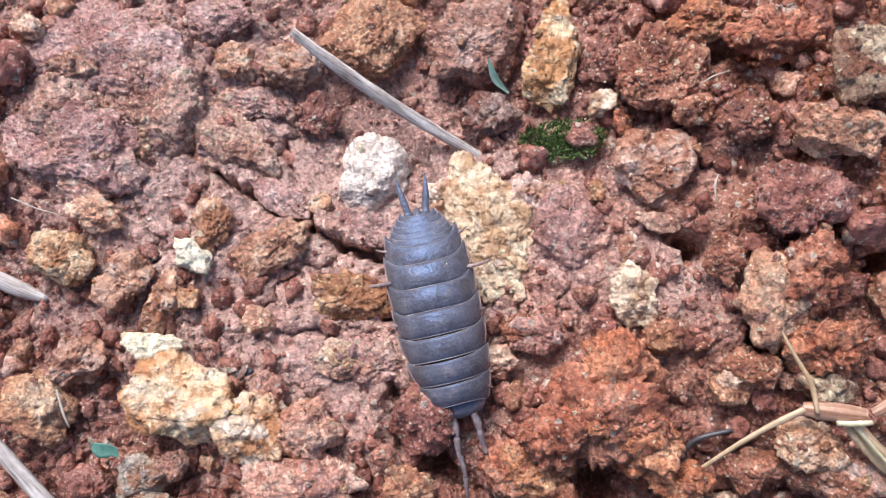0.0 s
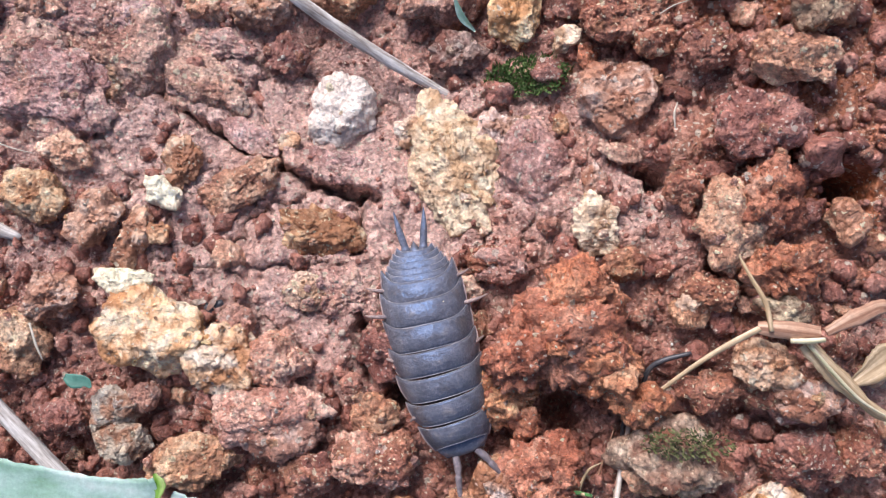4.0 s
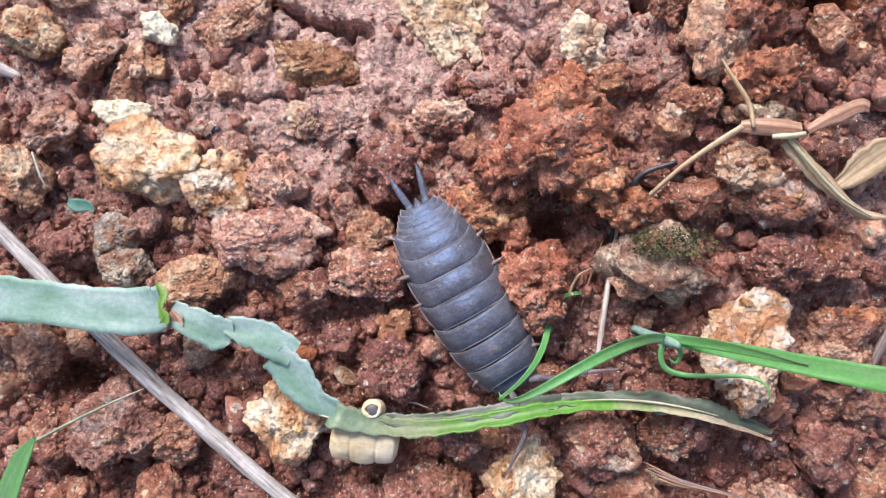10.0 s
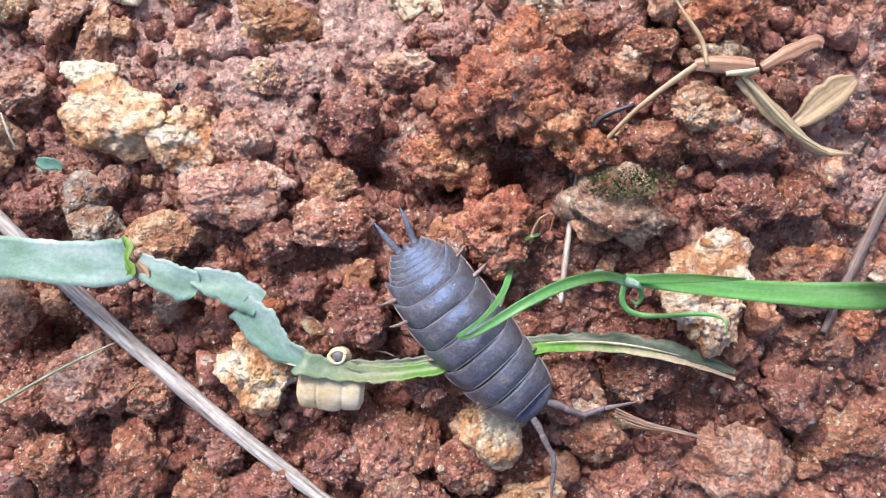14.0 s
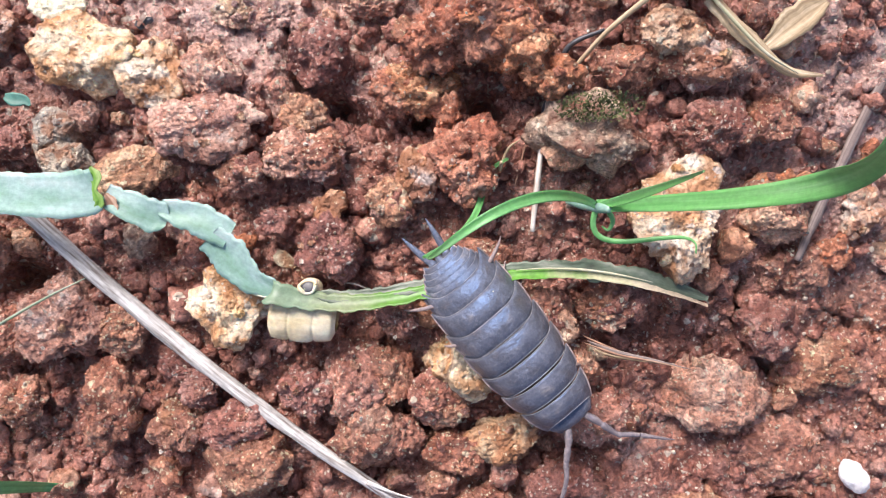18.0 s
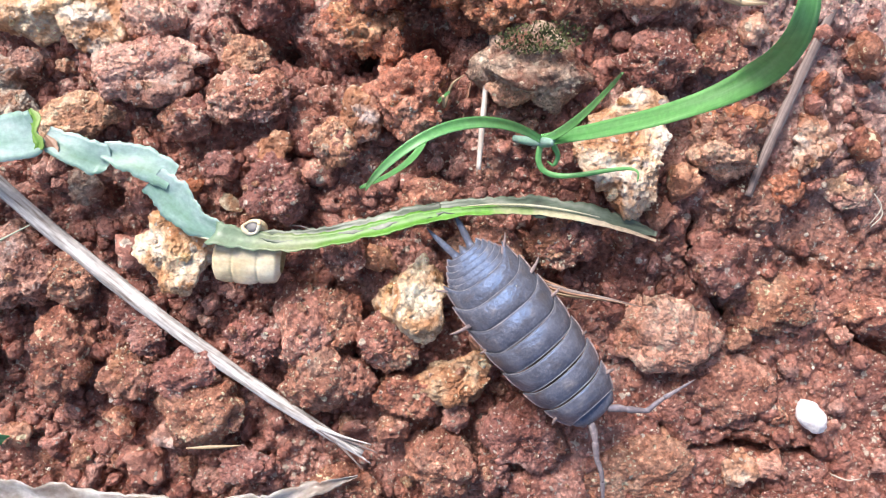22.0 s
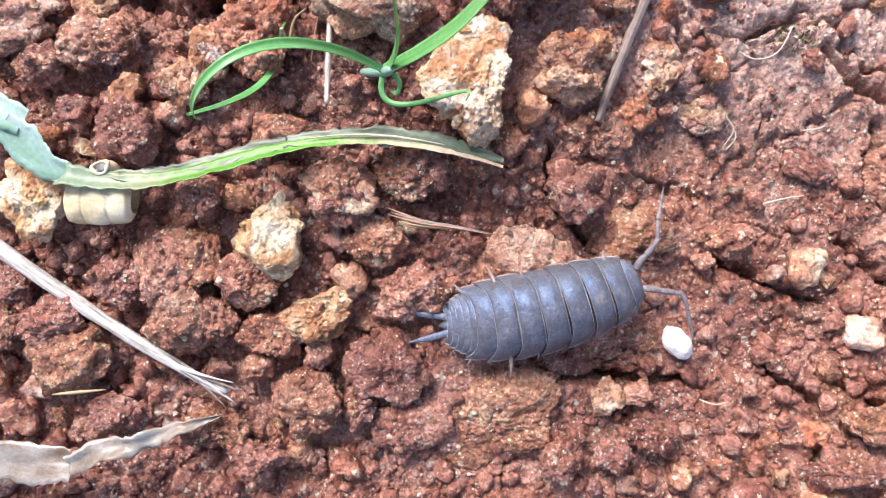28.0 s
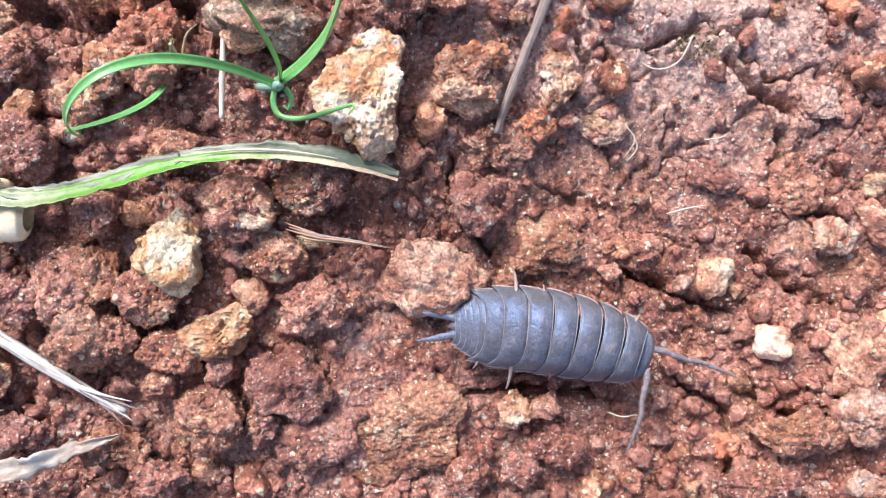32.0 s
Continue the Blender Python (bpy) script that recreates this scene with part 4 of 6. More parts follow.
lump("C", 10.8, -43.9, 1.04, 1.14, -5)
lump("C", 6.0, -44.6, 1.24, 1.14, -5)
lump("N", 16.5, -20.7, 1.54, 1.15, -5)
lump("R", 32.0, -23.6, 2.19, 0.90, -5)
lump("F", 37.2, -37.3, 4.24, 2.33, -1, -0.6)
lump("C", 31.1, -34.3, 2.16, 2.26, -6)
lump("F", 55.4, -34.8, 2.03, 2.14, -6)
lump("O", 57.4, -39.1, 1.61, 1.24, 4)
lump("N", 58.7, -48.3, 2.50, 3.48, -6, -1.2, 0.6)
lump("B", 57.9, -52.7, 2.33, 1.91, -6)
lump("C", 28.1, -53.6, 1.52, 1.69, -6)
lump("C", 31.9, -53.9, 1.38, 1.27, -6)
lump("K", 41.2, -29.1, 2.08, 1.14, -16)
lump("F", 49.2, -33.6, 1.93, 1.18, -26)
lump("C", 35.0, -52.7, 1.92, 1.50, -6)
lump("C", 52.9, -53.3, 2.78, 1.49, -6)
lump("C", 42.3, -38.3, 2.36, 1.50, -6, -0.6)
lump("K", 57.5, -29.0, 1.69, 1.27, -16)
lump("O", 56.9, -57.3, 1.48, 1.05, -6)
lump("C", 49.5, -56.6, 2.55, 1.28, -6)


# ---- plants and litter ----
def bezier(points, n=12):
    """Points along a Bezier curve of any order, from its first to its last control place."""
    p, s = np.array(points, float), np.linspace(0, 1, n)[:, None]
    k = len(p) - 1
    return sum(math.comb(k, i) * (1 - s) ** (k - i) * s**i * p[i] for i in range(k + 1))


def with_rows(places, *columns):
    """Adds columns that run evenly through the numbers given (radius, half-width, roll)."""
    n = len(places)
    extra = [np.interp(np.linspace(0, 1, n), np.linspace(0, 1, len(c)), c) for c in columns]
    return np.column_stack([places, *extra])


LAID = []


def stalk(name, label, category, points, material, **kw):
    """A single stalk or twig as a thing, its places given in mm."""
    p = np.array(points, float)
    c = p[:, :3].mean(0)
    LAID.extend((x, y) for x, y in smooth_path(p[:, :2], 4))
    local = p.copy()
    local[:, :3] -= c
    ob = new(name, tube_mesh(name, local, material, **kw))
    ob.matrix_basis = pose(*(c * MM))
    return tagged(ob, label, category)


# dry grass stalks lying on the soil
stalk("dry_stalk", "dry grey grass stalk lying across red soil", "stalk",
      with_rows(bezier([(-11.2, 16.2, 0.2), (-4.6, 11.1, -2.0), (5.0, 6.8, -5.6)], 9), (0.30, 0.50, 0.50, 0.47, 0.42, 0.34)), STRAW_GREY, sides=12, wobble=0.14, seed=3)
long_stalk = root("dry_stalk", -16, -31, -3)
tagged(long_stalk, "long weathered silver-grey grass stalk with a frayed broken end", "stalk")
path = bezier([(-36.5, -8.5, 1.2), (-16.4, -32.9, -1.6), (3.9, -46.0, -0.5)], 15) - (-16, -31, -3)
LAID.extend((x - 16, y - 31) for x, y, _ in path)
part("stem", tube_mesh("stem", with_rows(path, (0.42, 0.52, 0.60, 0.62, 0.60, 0.55, 0.45, 0.32)), STRAW_GREY, sides=14, wobble=0.16, seed=4), long_stalk)
end = np.array([0.8, -43.8, -0.4, 4.1, -45.7, -0.4]).reshape(2, 3) - (-16, -31, -3)
for k, (dx, dy, dz, r) in enumerate(((0.4, -1.0, 0.1, 0.16), (1.0, -0.2, 0.3, 0.14), (0.6, 0.5, 0.5, 0.10), (-0.3, -1.3, 0.0, 0.12))):
    part("splinter", tube_mesh("splinter", [(*(end[0] + (0, 0, 0.2)), 0.2), (*(end.mean(0) + (dx * 0.5, dy * 0.4, dz)), r), (*(end[1] + (dx, dy, dz)), 0.03)], TWIG_GREY if k % 2 else STRAW_GREY, sides=6), long_stalk, "torn grey-brown fibre")
stalk("grey_twig", "thin grey-brown twig lying on cracked soil", "twig",
      with_rows(bezier([(32.9, -29.0, -0.1), (34.9, -24.2, 0.3), (41.5, -13.0, 0.2)], 9), (0.24, 0.34, 0.36, 0.34, 0.30)), TWIG_GREY, sides=10, wobble=0.35, seed=6)
stalk("dry_straw", "thin split pale straw standing between clods", "straw",
      with_rows(bezier([(15.6, -15.0, 2.6), (14.6, -19.5, 2.2), (13.7, -26.0, 1.7)], 8), (0.08, 0.16, 0.2, 0.24, 0.16)), STRAW_WHITE, sides=8, wobble=0.3, seed=7)
stalk("dry_straw", "hair-thin brown straw beside a clod", "straw", [(14.3, -17.6, 1.6, 0.06), (13.3, -20.6, 1.2, 0.09), (12.7, -22.6, 0.8, 0.03)], STRAW_BROWN, sides=6)
stalk("dark_twig", "bent dark wet twig on the soil", "twig", [(19.3, -12.3, 3.0, 0.14), (17.3, -12.9, 2.6, 0.19), (16.5, -13.7, 2.2, 0.18), (16.2, -15.3, 1.6, 0.12)], TWIG_AND_HOLE_DARK, sides=8)
stalk("dark_twig", "dark grey twig end in a gap", "twig", [(15.4, -16.4, 2.0, 0.16), (15.0, -17.4, 1.4, 0.18), (14.9, -19.0, 1.0, 0.10)], TWIG_AND_HOLE_DARK, sides=8)
split = root("brown_straw", *(20.9, -35.4, 0.4))
tagged(split, "split brown straw in loose fibres resting on a pale clod", "straw")
o0 = np.array(((20.9, -35.4, 0.4)))
ends = np.array([(17.1, -34.1, 0.3), (19.3, -35.0, 0.7), (22.1, -35.7, 0.8), (25.5, -36.7, 0.5)], float).reshape(4, 3) - o0
for k, (dy, dz, start, stop, r) in enumerate(((0.42, 0.0, 0.0, 0.72, 0.10), (0.18, 0.16, 0.06, 1.0, 0.13), (-0.05, 0.22, 0.0, 0.92, 0.10), (-0.30, 0.12, 0.15, 0.80, 0.12), (-0.52, 0.0, 0.22, 0.6, 0.07), (0.05, -0.1, 0.1, 0.85, 0.2))):
    run = smooth_path(ends, 8)
    run = run[int(start * 24) : int(stop * 24) + 1 : 3]
    run = run + np.linspace(1.0, 0.15, len(run))[:, None] * (0, dy, 0) + (0, 0, dz)
    part("fibre", tube_mesh("fibre", with_rows(run, (0.3 * r, r, r, 0.7 * r, 0.15 * r)), (STRAW_BROWN, TWIG_GREY, STRAW_BROWN, STRAW_TAN, STRAW_BROWN, TWIG_AND_HOLE_DARK)[k], sides=6, wobble=0.3, seed=k), split)
stalk("brown_straw", "short tan straw flake under a clod", "straw", [(-9.2, -44.9, -0.6, 0.05), (-7.2, -44.9, -0.5, 0.15), (-5.1, -44.9, -0.5, 0.04)], STRAW_TAN, sides=6)
stalk("grass_shoot", "thin faded green grass shoot leaning over clods", "grass", [(-29.4, -32.5, 0.0, 0.12), (-25.1, -30.3, 0.4, 0.11), (-21.8, -28.8, 0.8, 0.09), (-19.1, -27.7, 1.0, 0.04)], LEAF_FADED, sides=7)
stalk("pale_stalk_end", "broken white stalk end in a hollow", "stalk", [(-36.1, -0.9, -1.5, 0.5), (-32.7, -2.6, -1.8, 0.62), (-30.1, -3.7, -2.2, 0.35)], STRAW_GREY, sides=12, wobble=0.2, seed=12)

# straw litter with a knot, dead leaves round it
knot = root("straw_litter", 22, -9.5, 5.5)
tagged(knot, "bent dry grass node with a flat stub and dead leaves", "straw")
o = np.array((22, -9.5, 5.5))


def near(*rows):
    p = np.array(rows, float)
    p[:, :3] -= o
    return p


part("stem", tube_mesh("stem", near((16.4, -15.5, 2.6, 0.13), (18.7, -13.3, 4.2, 0.17), (20.7, -11.8, 5.0, 0.19), (22.8, -10.5, 5.8, 0.22)), STRAW_TAN, sides=8, wobble=0.12), knot)
part("stem", tube_mesh("stem", near((21.8, -5.2, 4.6, 0.04), (22.4, -7.1, 5.4, 0.13), (23.1, -8.9, 6.0, 0.17), (23.3, -10.7, 6.3, 0.16)), STRAW_TAN, sides=8, wobble=0.12), knot)
part("stub", strip_mesh("stub", near((22.6, -10.4, 5.9, 0.40, 10), (23.5, -10.5, 6.3, 0.55, 5), (25.1, -10.7, 6.4, 0.58, 0), (26.4, -10.9, 6.3, 0.5, 0)), STRAW_BROWN, fold=-0.5, thick=0.35, ripple=0.1), knot, "flat reddish-brown stub with a pale torn end")
part("torn_end", tube_mesh("torn_end", near((24.5, -11.3, 6.2, 0.15), (25.6, -11.3, 6.4, 0.2), (26.5, -11.2, 6.5, 0.16)), LEAF_EDGE, sides=7, wobble=0.3), knot)
part("dead_leaf", strip_mesh("dead_leaf", near((25.6, -11.4, 5.8, 0.5, 10), (27.1, -12.7, 5.4, 0.75, 20), (29.1, -14.5, 4.9, 0.65, 25), (31.2, -16.2, 4.4, 0.4, 20), (33.5, -16.6, 4.0, 0.06, 0)), STRAW_TAN, fold=-0.35, thick=0.12, ragged=0.2, ripple=0.15, seed=4), knot, "folded straw-coloured leaf")
part("midrib", tube_mesh("midrib", near((25.7, -11.5, 6.0, 0.14), (27.3, -13.3, 5.7, 0.14), (29.3, -15.2, 5.2, 0.12), (31.6, -16.5, 4.5, 0.05)), LEAF_EDGE, sides=6), knot)
part("dead_leaf", strip_mesh("dead_leaf", near((27.1, -10.8, 5.6, 0.3, 0), (28.9, -9.9, 5.6, 0.5, 8), (30.7, -9.2, 5.4, 0.48, 8), (31.4, -9.3, 5.2, 0.35, 0)), STRAW_BROWN, fold=-0.2, thick=0.12, ragged=0.2, ripple=0.1, seed=5), knot, "curled brown leaf")
flake = strip_mesh("leaf_flake", np.array([(-2.4, -0.9, 0, 0.35, 0), (-0.8, -0.1, 0.2, 1.0, 5), (0.9, 0.7, 0.3, 1.0, 0), (2.4, 1.3, 0.2, 0.3, 0)], float), STRAW_TAN, fold=0.25, thick=0.12, ragged=0.25, ripple=0.2, seed=9)
ob = tagged(new("leaf_flake", flake), "brittle tan leaf flake with dark blotches", "leaf")
ob.matrix_basis = pose(*(np.array((32.2, -13.0, 3.2)) * MM), 0, 0, 10)

# the chewed grass leaf across the middle
leaf = root("chewed_leaf", -2, -27, 2.5)
tagged(leaf, "long chewed grass leaf, bleached blue-green and green, on clods", "leaf")
o = np.array((-2, -27, 2.5))
part("blade", strip_mesh("blade", near((-39.5, -19.7, 1.5, 1.5, 0), (-33.2, -20.4, 2.2, 1.55, 0), (-28.1, -20.9, 2.6, 1.6, 0), (-23.7, -21.4, 3.4, 1.5, 4), (-19.5, -21.9, 4.0, 1.6, 2), (-17.2, -21.8, 4.1, 1.62, -4), (-16.4, -21.6, 4.0, 1.50, -8)), LEAF_PALE, fold=0.10, thick=0.12, ragged=0.07, ripple=0.10, seed=21, across=9, steps=14), leaf, "bleached blue-green blade with a pale torn edge")
part("torn_piece", strip_mesh("torn_piece", near((-16.0, -21.9, 3.7, 0.75, 10), (-14.1, -23.0, 3.5, 1.15, 10), (-12.6, -23.7, 3.2, 1.1, 5), (-12.0, -24.0, 3.0, 0.5, 5)), LEAF_PALE, fold=0.12, ragged=0.22, ripple=0.12, seed=22, steps=18, across=9), leaf)
part("torn_piece", strip_mesh("torn_piece", near((-12.4, -23.0, 3.1, 0.6, 5), (-10.8, -23.6, 2.9, 1.05, 10), (-9.2, -24.3, 2.7, 1.15, 8), (-7.7, -25.2, 2.6, 0.95, 5)), LEAF_PALE, fold=0.10, ragged=0.22, ripple=0.12, seed=23, steps=18, across=9), leaf)
part("torn_piece", strip_mesh("torn_piece", near((-9.1, -25.2, 2.7, 1.0, -5), (-7.8, -26.6, 2.5, 1.45, -10), (-6.2, -28.4, 2.5, 1.0, -15), (-4.0, -29.6, 2.5, 0.6, -20)), LEAF_PALE, fold=0.18, ragged=0.22, ripple=0.12, seed=24, steps=18, across=9), leaf)
part("torn_edge", strip_mesh("torn_edge", near((-16.8, -20.0, 4.05, 0.1, 5), (-16.4, -20.8, 4.1, 0.34, 0), (-16.5, -21.7, 4.15, 0.2, -5), (-16.2, -22.5, 4.1, 0.36, 5), (-16.7, -23.3, 3.95, 0.08, 0)), LEAF_STRIP, fold=0.15, thick=0.08, ragged=0.5, ripple=0.05, seed=44, steps=12), leaf, "yellow-green torn end of the blade")
part("torn_edge", strip_mesh("torn_edge", near((-15.9, -21.9, 3.9, 0.1, 5), (-15.5, -22.5, 3.8, 0.4, 0), (-15.4, -23.1, 3.7, 0.3, -5), (-15.8, -23.6, 3.6, 0.08, 0)), STRAW_BROWN, fold=0.2, thick=0.08, ragged=0.6, seed=45, steps=10), leaf, "withered brown shred")
for k, edge in enumerate(((-16.3, -22.9, 3.4, -14.4, -24.0, 3.2, -12.5, -24.6, 2.9), (-9.2, -26.1, 2.4, -8.2, -27.5, 2.3, -6.7, -29.2, 2.3, -4.3, -30.0, 2.4))):
    run = np.array(edge).reshape(-1, 3)
    part("leaf_edge", tube_mesh("leaf_edge", near(*with_rows(run, (0.05, 0.10, 0.09, 0.05))), LEAF_EDGE, sides=7, wobble=0.3, seed=40 + k), leaf, "cream leaf edge")
fold_path = bezier([(-6.2, -28.7, 3.6), (4.3, -33.6, 2.4), (9.0, -27.2, 3.5), (16.8, -26.5, 3.7), (32.5, -35.2, 0.9)], 26)[:23] - o
fold_path[0] = np.array((-4.9, -29.3, 2.5)) - o
part("folded_blade", strip_mesh("folded_blade", with_rows(fold_path, (0.85, 0.75, 0.62, 0.58, 0.60, 0.52, 0.38, 0.28, 0.22, 0.10), (20, 28, 30, 30, 25, 20)), LEAF_LONG, fold=0.3, thick=0.16, ragged=0.28, seed=25, steps=14), leaf, "folded half of the blade, faded, green and cream")
part("leaf_edge", tube_mesh("leaf_edge", with_rows(fold_path[14:21] + (0.05, 0.40, 0.12), (0.02, 0.05, 0.08, 0.09, 0.06, 0.03)), LEAF_EDGE, sides=7, wobble=0.25, seed=5), leaf, "cream withered leaf edge")
part("withered_flap", strip_mesh("withered_flap", with_rows(fold_path[1:14] + (0.0, 0.50, -0.22), (0.15, 0.4, 0.5, 0.5, 0.6, 0.45), (18, 18, 18)), LEAF_DARK, fold=0.1, thick=0.05, ragged=0.5, ripple=0.12, seed=27), leaf, "dark grey-green withered half of the blade")
part("withered_flap", strip_mesh("withered_flap", with_rows(fold_path[12:23] + (0.1, 0.44, -0.25), (0.45, 0.5, 0.5, 0.6, 0.75, 0.65, 0.2), (18, 15, 15)), LEAF_DARK, fold=0.15, thick=0.05, ragged=0.45, ripple=0.15, seed=26), leaf, "dark shrivelled half of the blade")

# green grass seedling
seedling = root("grass_seedling", 18.1, -24.5, 2.4)
tagged(seedling, "young green grass seedling with one long upright blade", "grass")
o = np.array((18.1, -24.5, 2.4))
part("blade", strip_mesh("blade", with_rows(bezier([(18.1, -24.5, 3.1), (28.6, -25.9, 18.3), (25.0, -26.2, 27.7), (26.3, -20.3, 23.8)], 16) - o, (0.42, 0.55, 0.62, 0.66, 0.62, 0.5, 0.3, 0.05), (0, 15, 10, 0)), LEAF_GREEN, fold=0.25, thick=0.1), seedling)
part("blade", strip_mesh("blade", with_rows(bezier([(18.1, -24.5, 3.1), (11.3, -22.6, 16.3), (6.7, -28.6, 12.3), (6.4, -27.4, 6.8)], 16) - o, (0.26, 0.34, 0.36, 0.32, 0.27, 0.21, 0.14, 0.03), (0, 0)), LEAF_GREEN, fold=0.3, thick=0.1), seedling)
part("blade", strip_mesh("blade", with_rows(bezier([(18.1, -24.5, 3.1), (20.1, -24.4, 5.8), (20.1, -24.3, 19.0)], 10) - o, (0.2, 0.3, 0.34, 0.3, 0.2, 0.06), (0, 20)), LEAF_GREEN, fold=0.35, thick=0.1), seedling)
part("tendril", tube_mesh("tendril", with_rows(bezier([(18.1, -24.5, 3.1), (16.0, -29.4, 2.6), (25.4, -25.2, 3.6), (23.4, -28.1, 7.0)], 14) - o, (0.22, 0.2, 0.17, 0.13, 0.05)), LEAF_GREEN, sides=8, flat=0.5), seedling)
part("tendril", tube_mesh("tendril", near((18.8, -24.9, 3.4, 0.2), (19.1, -25.6, 3.2, 0.18), (18.8, -26.2, 3.0, 0.12), (18.4, -25.9, 2.8, 0.05)), LEAF_GREEN, sides=8), seedling)
part("sheath", tube_mesh("sheath", near((16.4, -23.9, 1.2, 0.25), (17.2, -24.3, 2.2, 0.32), (18.3, -24.7, 3.4, 0.36), (18.7, -24.9, 4.4, 0.2)), LEAF_PALE, sides=10), seedling, "whitish leaf sheath")
shoot = tagged(root("thin_shoot", 9, -24, 2), "thread-thin green shoot with a withered tip", "grass")
o = np.array((9, -24, 2))
part("stem", strip_mesh("stem", with_rows(bezier([(6.3, -27.5, 8.6), (11.8, -25.0, 3.0), (9.2, -21.6, -0.6), (12.0, -21.2, 5.0)], 12) - o, (0.1, 0.22, 0.24, 0.2, 0.1), (0, 0)), LEAF_GREEN, fold=0.2, thick=0.1), shoot)
part("tip", tube_mesh("tip", near((11.6, -21.3, 4.4, 0.12), (11.6, -21.6, 2.6, 0.12), (12.2, -20.2, 2.8, 0.10), (13.1, -19.6, 3.0, 0.03)), STRAW_TAN, sides=6), shoot, "withered tan tip")
tall = tagged(root("tall_grass", -24, -40, -2), "tall green grass blade leaning over the soil", "grass")
o = np.array((-24, -40, -2))
part("blade", strip_mesh("blade", near((-24.5, -44.0, -3.0, 0.5, 0), (-27.5, -39.6, 9.0, 0.75, 0), (-19.5, -32.1, 17.0, 0.75, 10), (-16.3, -28.1, 20.0, 0.5, 10), (-15.0, -26.6, 21.0, 0.06, 0)), LEAF_GREEN, fold=0.2, thick=0.1), tall)
sprig = tagged(root("green_sprig", *(4.2, 13.7, -3.5)), "small pale green sprig between stones", "grass")
o = np.array(((4.2, 13.7, -3.5)))
part("leaflet", strip_mesh("leaflet", near((5.1, 12.7, -4.0, 0.08, 0), (4.0, 13.6, -3.2, 0.3, 0), (3.4, 15.1, -2.4, 0.05, 0)), LEAF_PALE, fold=0.3, thick=0.08), sprig)
bit = new("leaf_bit", strip_mesh("leaf_bit", np.array([(-0.9, 0.3, 0, 0.2, 0), (-0.2, 0, 0.1, 0.55, 0), (0.6, -0.1, 0, 0.4, 0), (1.0, -0.5, 0, 0.1, 0)], float), fibrous("teal_leaf", [(0.3, (0.05, 0.17, 0.13)), (0.7, (0.13, 0.32, 0.25))]), fold=0.2, ragged=0.2))
bit.matrix_basis = pose(*(np.array((-23.8, -14.2, 1.0)) * MM))
tagged(bit, "small dark teal leaf fragment on brown soil", "leaf")

# shrivelled papery leaf
dry = root("shrivelled_leaf", -9, -50, 0)
tagged(dry, "shrivelled papery grey leaf with a crumpled end on soil", "leaf")
o = np.array((-9, -50, 0))
part("flat_end", strip_mesh("flat_end", near((-26.4, -47.2, -0.5, 1.2, 0), (-20.4, -48.1, 0.0, 1.5, 0), (-15.2, -48.8, 0.2, 1.35, 0), (-10.6, -49.6, 0.2, 1.5, 4), (-7.7, -50.0, 0.2, 1.1, 6)), LEAF_GREY, fold=0.15, thick=0.1, ragged=0.22, ripple=0.22, seed=31, across=9), dry)
part("crumpled_end", strip_mesh("crumpled_end", near((-7.9, -50.1, 0.2, 0.8, 0), (-5.0, -49.2, 0.3, 0.85, 25), (-2.5, -48.8, 0.3, 0.75, -20), (0.0, -48.3, 0.2, 0.6, 30), (2.1, -47.8, 0.0, 0.3, -10), (3.5, -47.5, -0.3, 0.06, 0)), LEAF_GREY, fold=0.5, thick=0.12, ragged=0.4, ripple=0.45, seed=32), dry)

# empty snail shell
shell = root("snail_shell", *(-2.8, -30.8, 2.0))
tagged(shell, "broken cream snail shell with a dark hole under a leaf", "shell")


def shell_body(long, wide, high):
    """A flattened ribbed shell body with broken lips, its axis along x."""
    nu, nv = 64, 40
    u, a = np.meshgrid(np.linspace(-1, 1, nu), np.linspace(0, 2 * math.pi, nv, endpoint=False), indexing="ij")
    groove = sum(np.exp(-(((u - g) / 0.035) ** 2)) for g in (-0.38, 0.36))
    bulge = 0.96 + 0.018 * np.cos((u + 0.02) * 2 * math.pi / 0.75)
    r = (1 - 0.16 * np.abs(u) ** 3 - 0.55 * np.clip(np.abs(u) - 0.88, 0, 1) * 4) * bulge - 0.07 * groove
    r = r * (1 + 0.05 * fbm(np.c_[u.ravel() * 1.5, 2 * np.cos(a.ravel()), 2 * np.sin(a.ravel())], 3, 77).reshape(u.shape))
    skew = 0.12 * np.sin(a)
    v = np.stack([long * (u + skew * 0.3), wide * r * np.sin(a), high * r * np.cos(a)], -1).reshape(-1, 3)
    i, j = np.meshgrid(np.arange(nu - 1), np.arange(nv), indexing="ij")
    i, j, k = i.ravel(), j.ravel(), (j.ravel() + 1) % nv
    f = np.c_[i * nv + j, i * nv + k, (i + 1) * nv + k, (i + 1) * nv + j]
    return v, f


part("shell_body", mesh_of("shell_body", *shell_body(2.4, 1.9, 1.2), SHELL), shell, "ribbed cream shell wall", pose(0, -0.35 * MM, 0.1 * MM, 0, 0, -6))
lip = [((0.58 + 0.07 * math.sin(3 * q)) * math.cos(q), 0.46 * math.sin(q), 0.08 * math.cos(2 * q), 0.13 + 0.03 * math.sin(2 * q + 1)) for q in np.linspace(0, 2 * math.pi, 13)]
spot = np.array((-2.2, -29.1, 3.1)) - np.array((-2.8, -30.8, 2.0))
part("rim", tube_mesh("rim", lip, SHELL, sides=8), shell, "pale rim round the dark hole", pose(*(spot * MM), -15, 0, 10))
# a solid dark disc within the rim: the opening's shade as colour
v, f = BALLS[2]
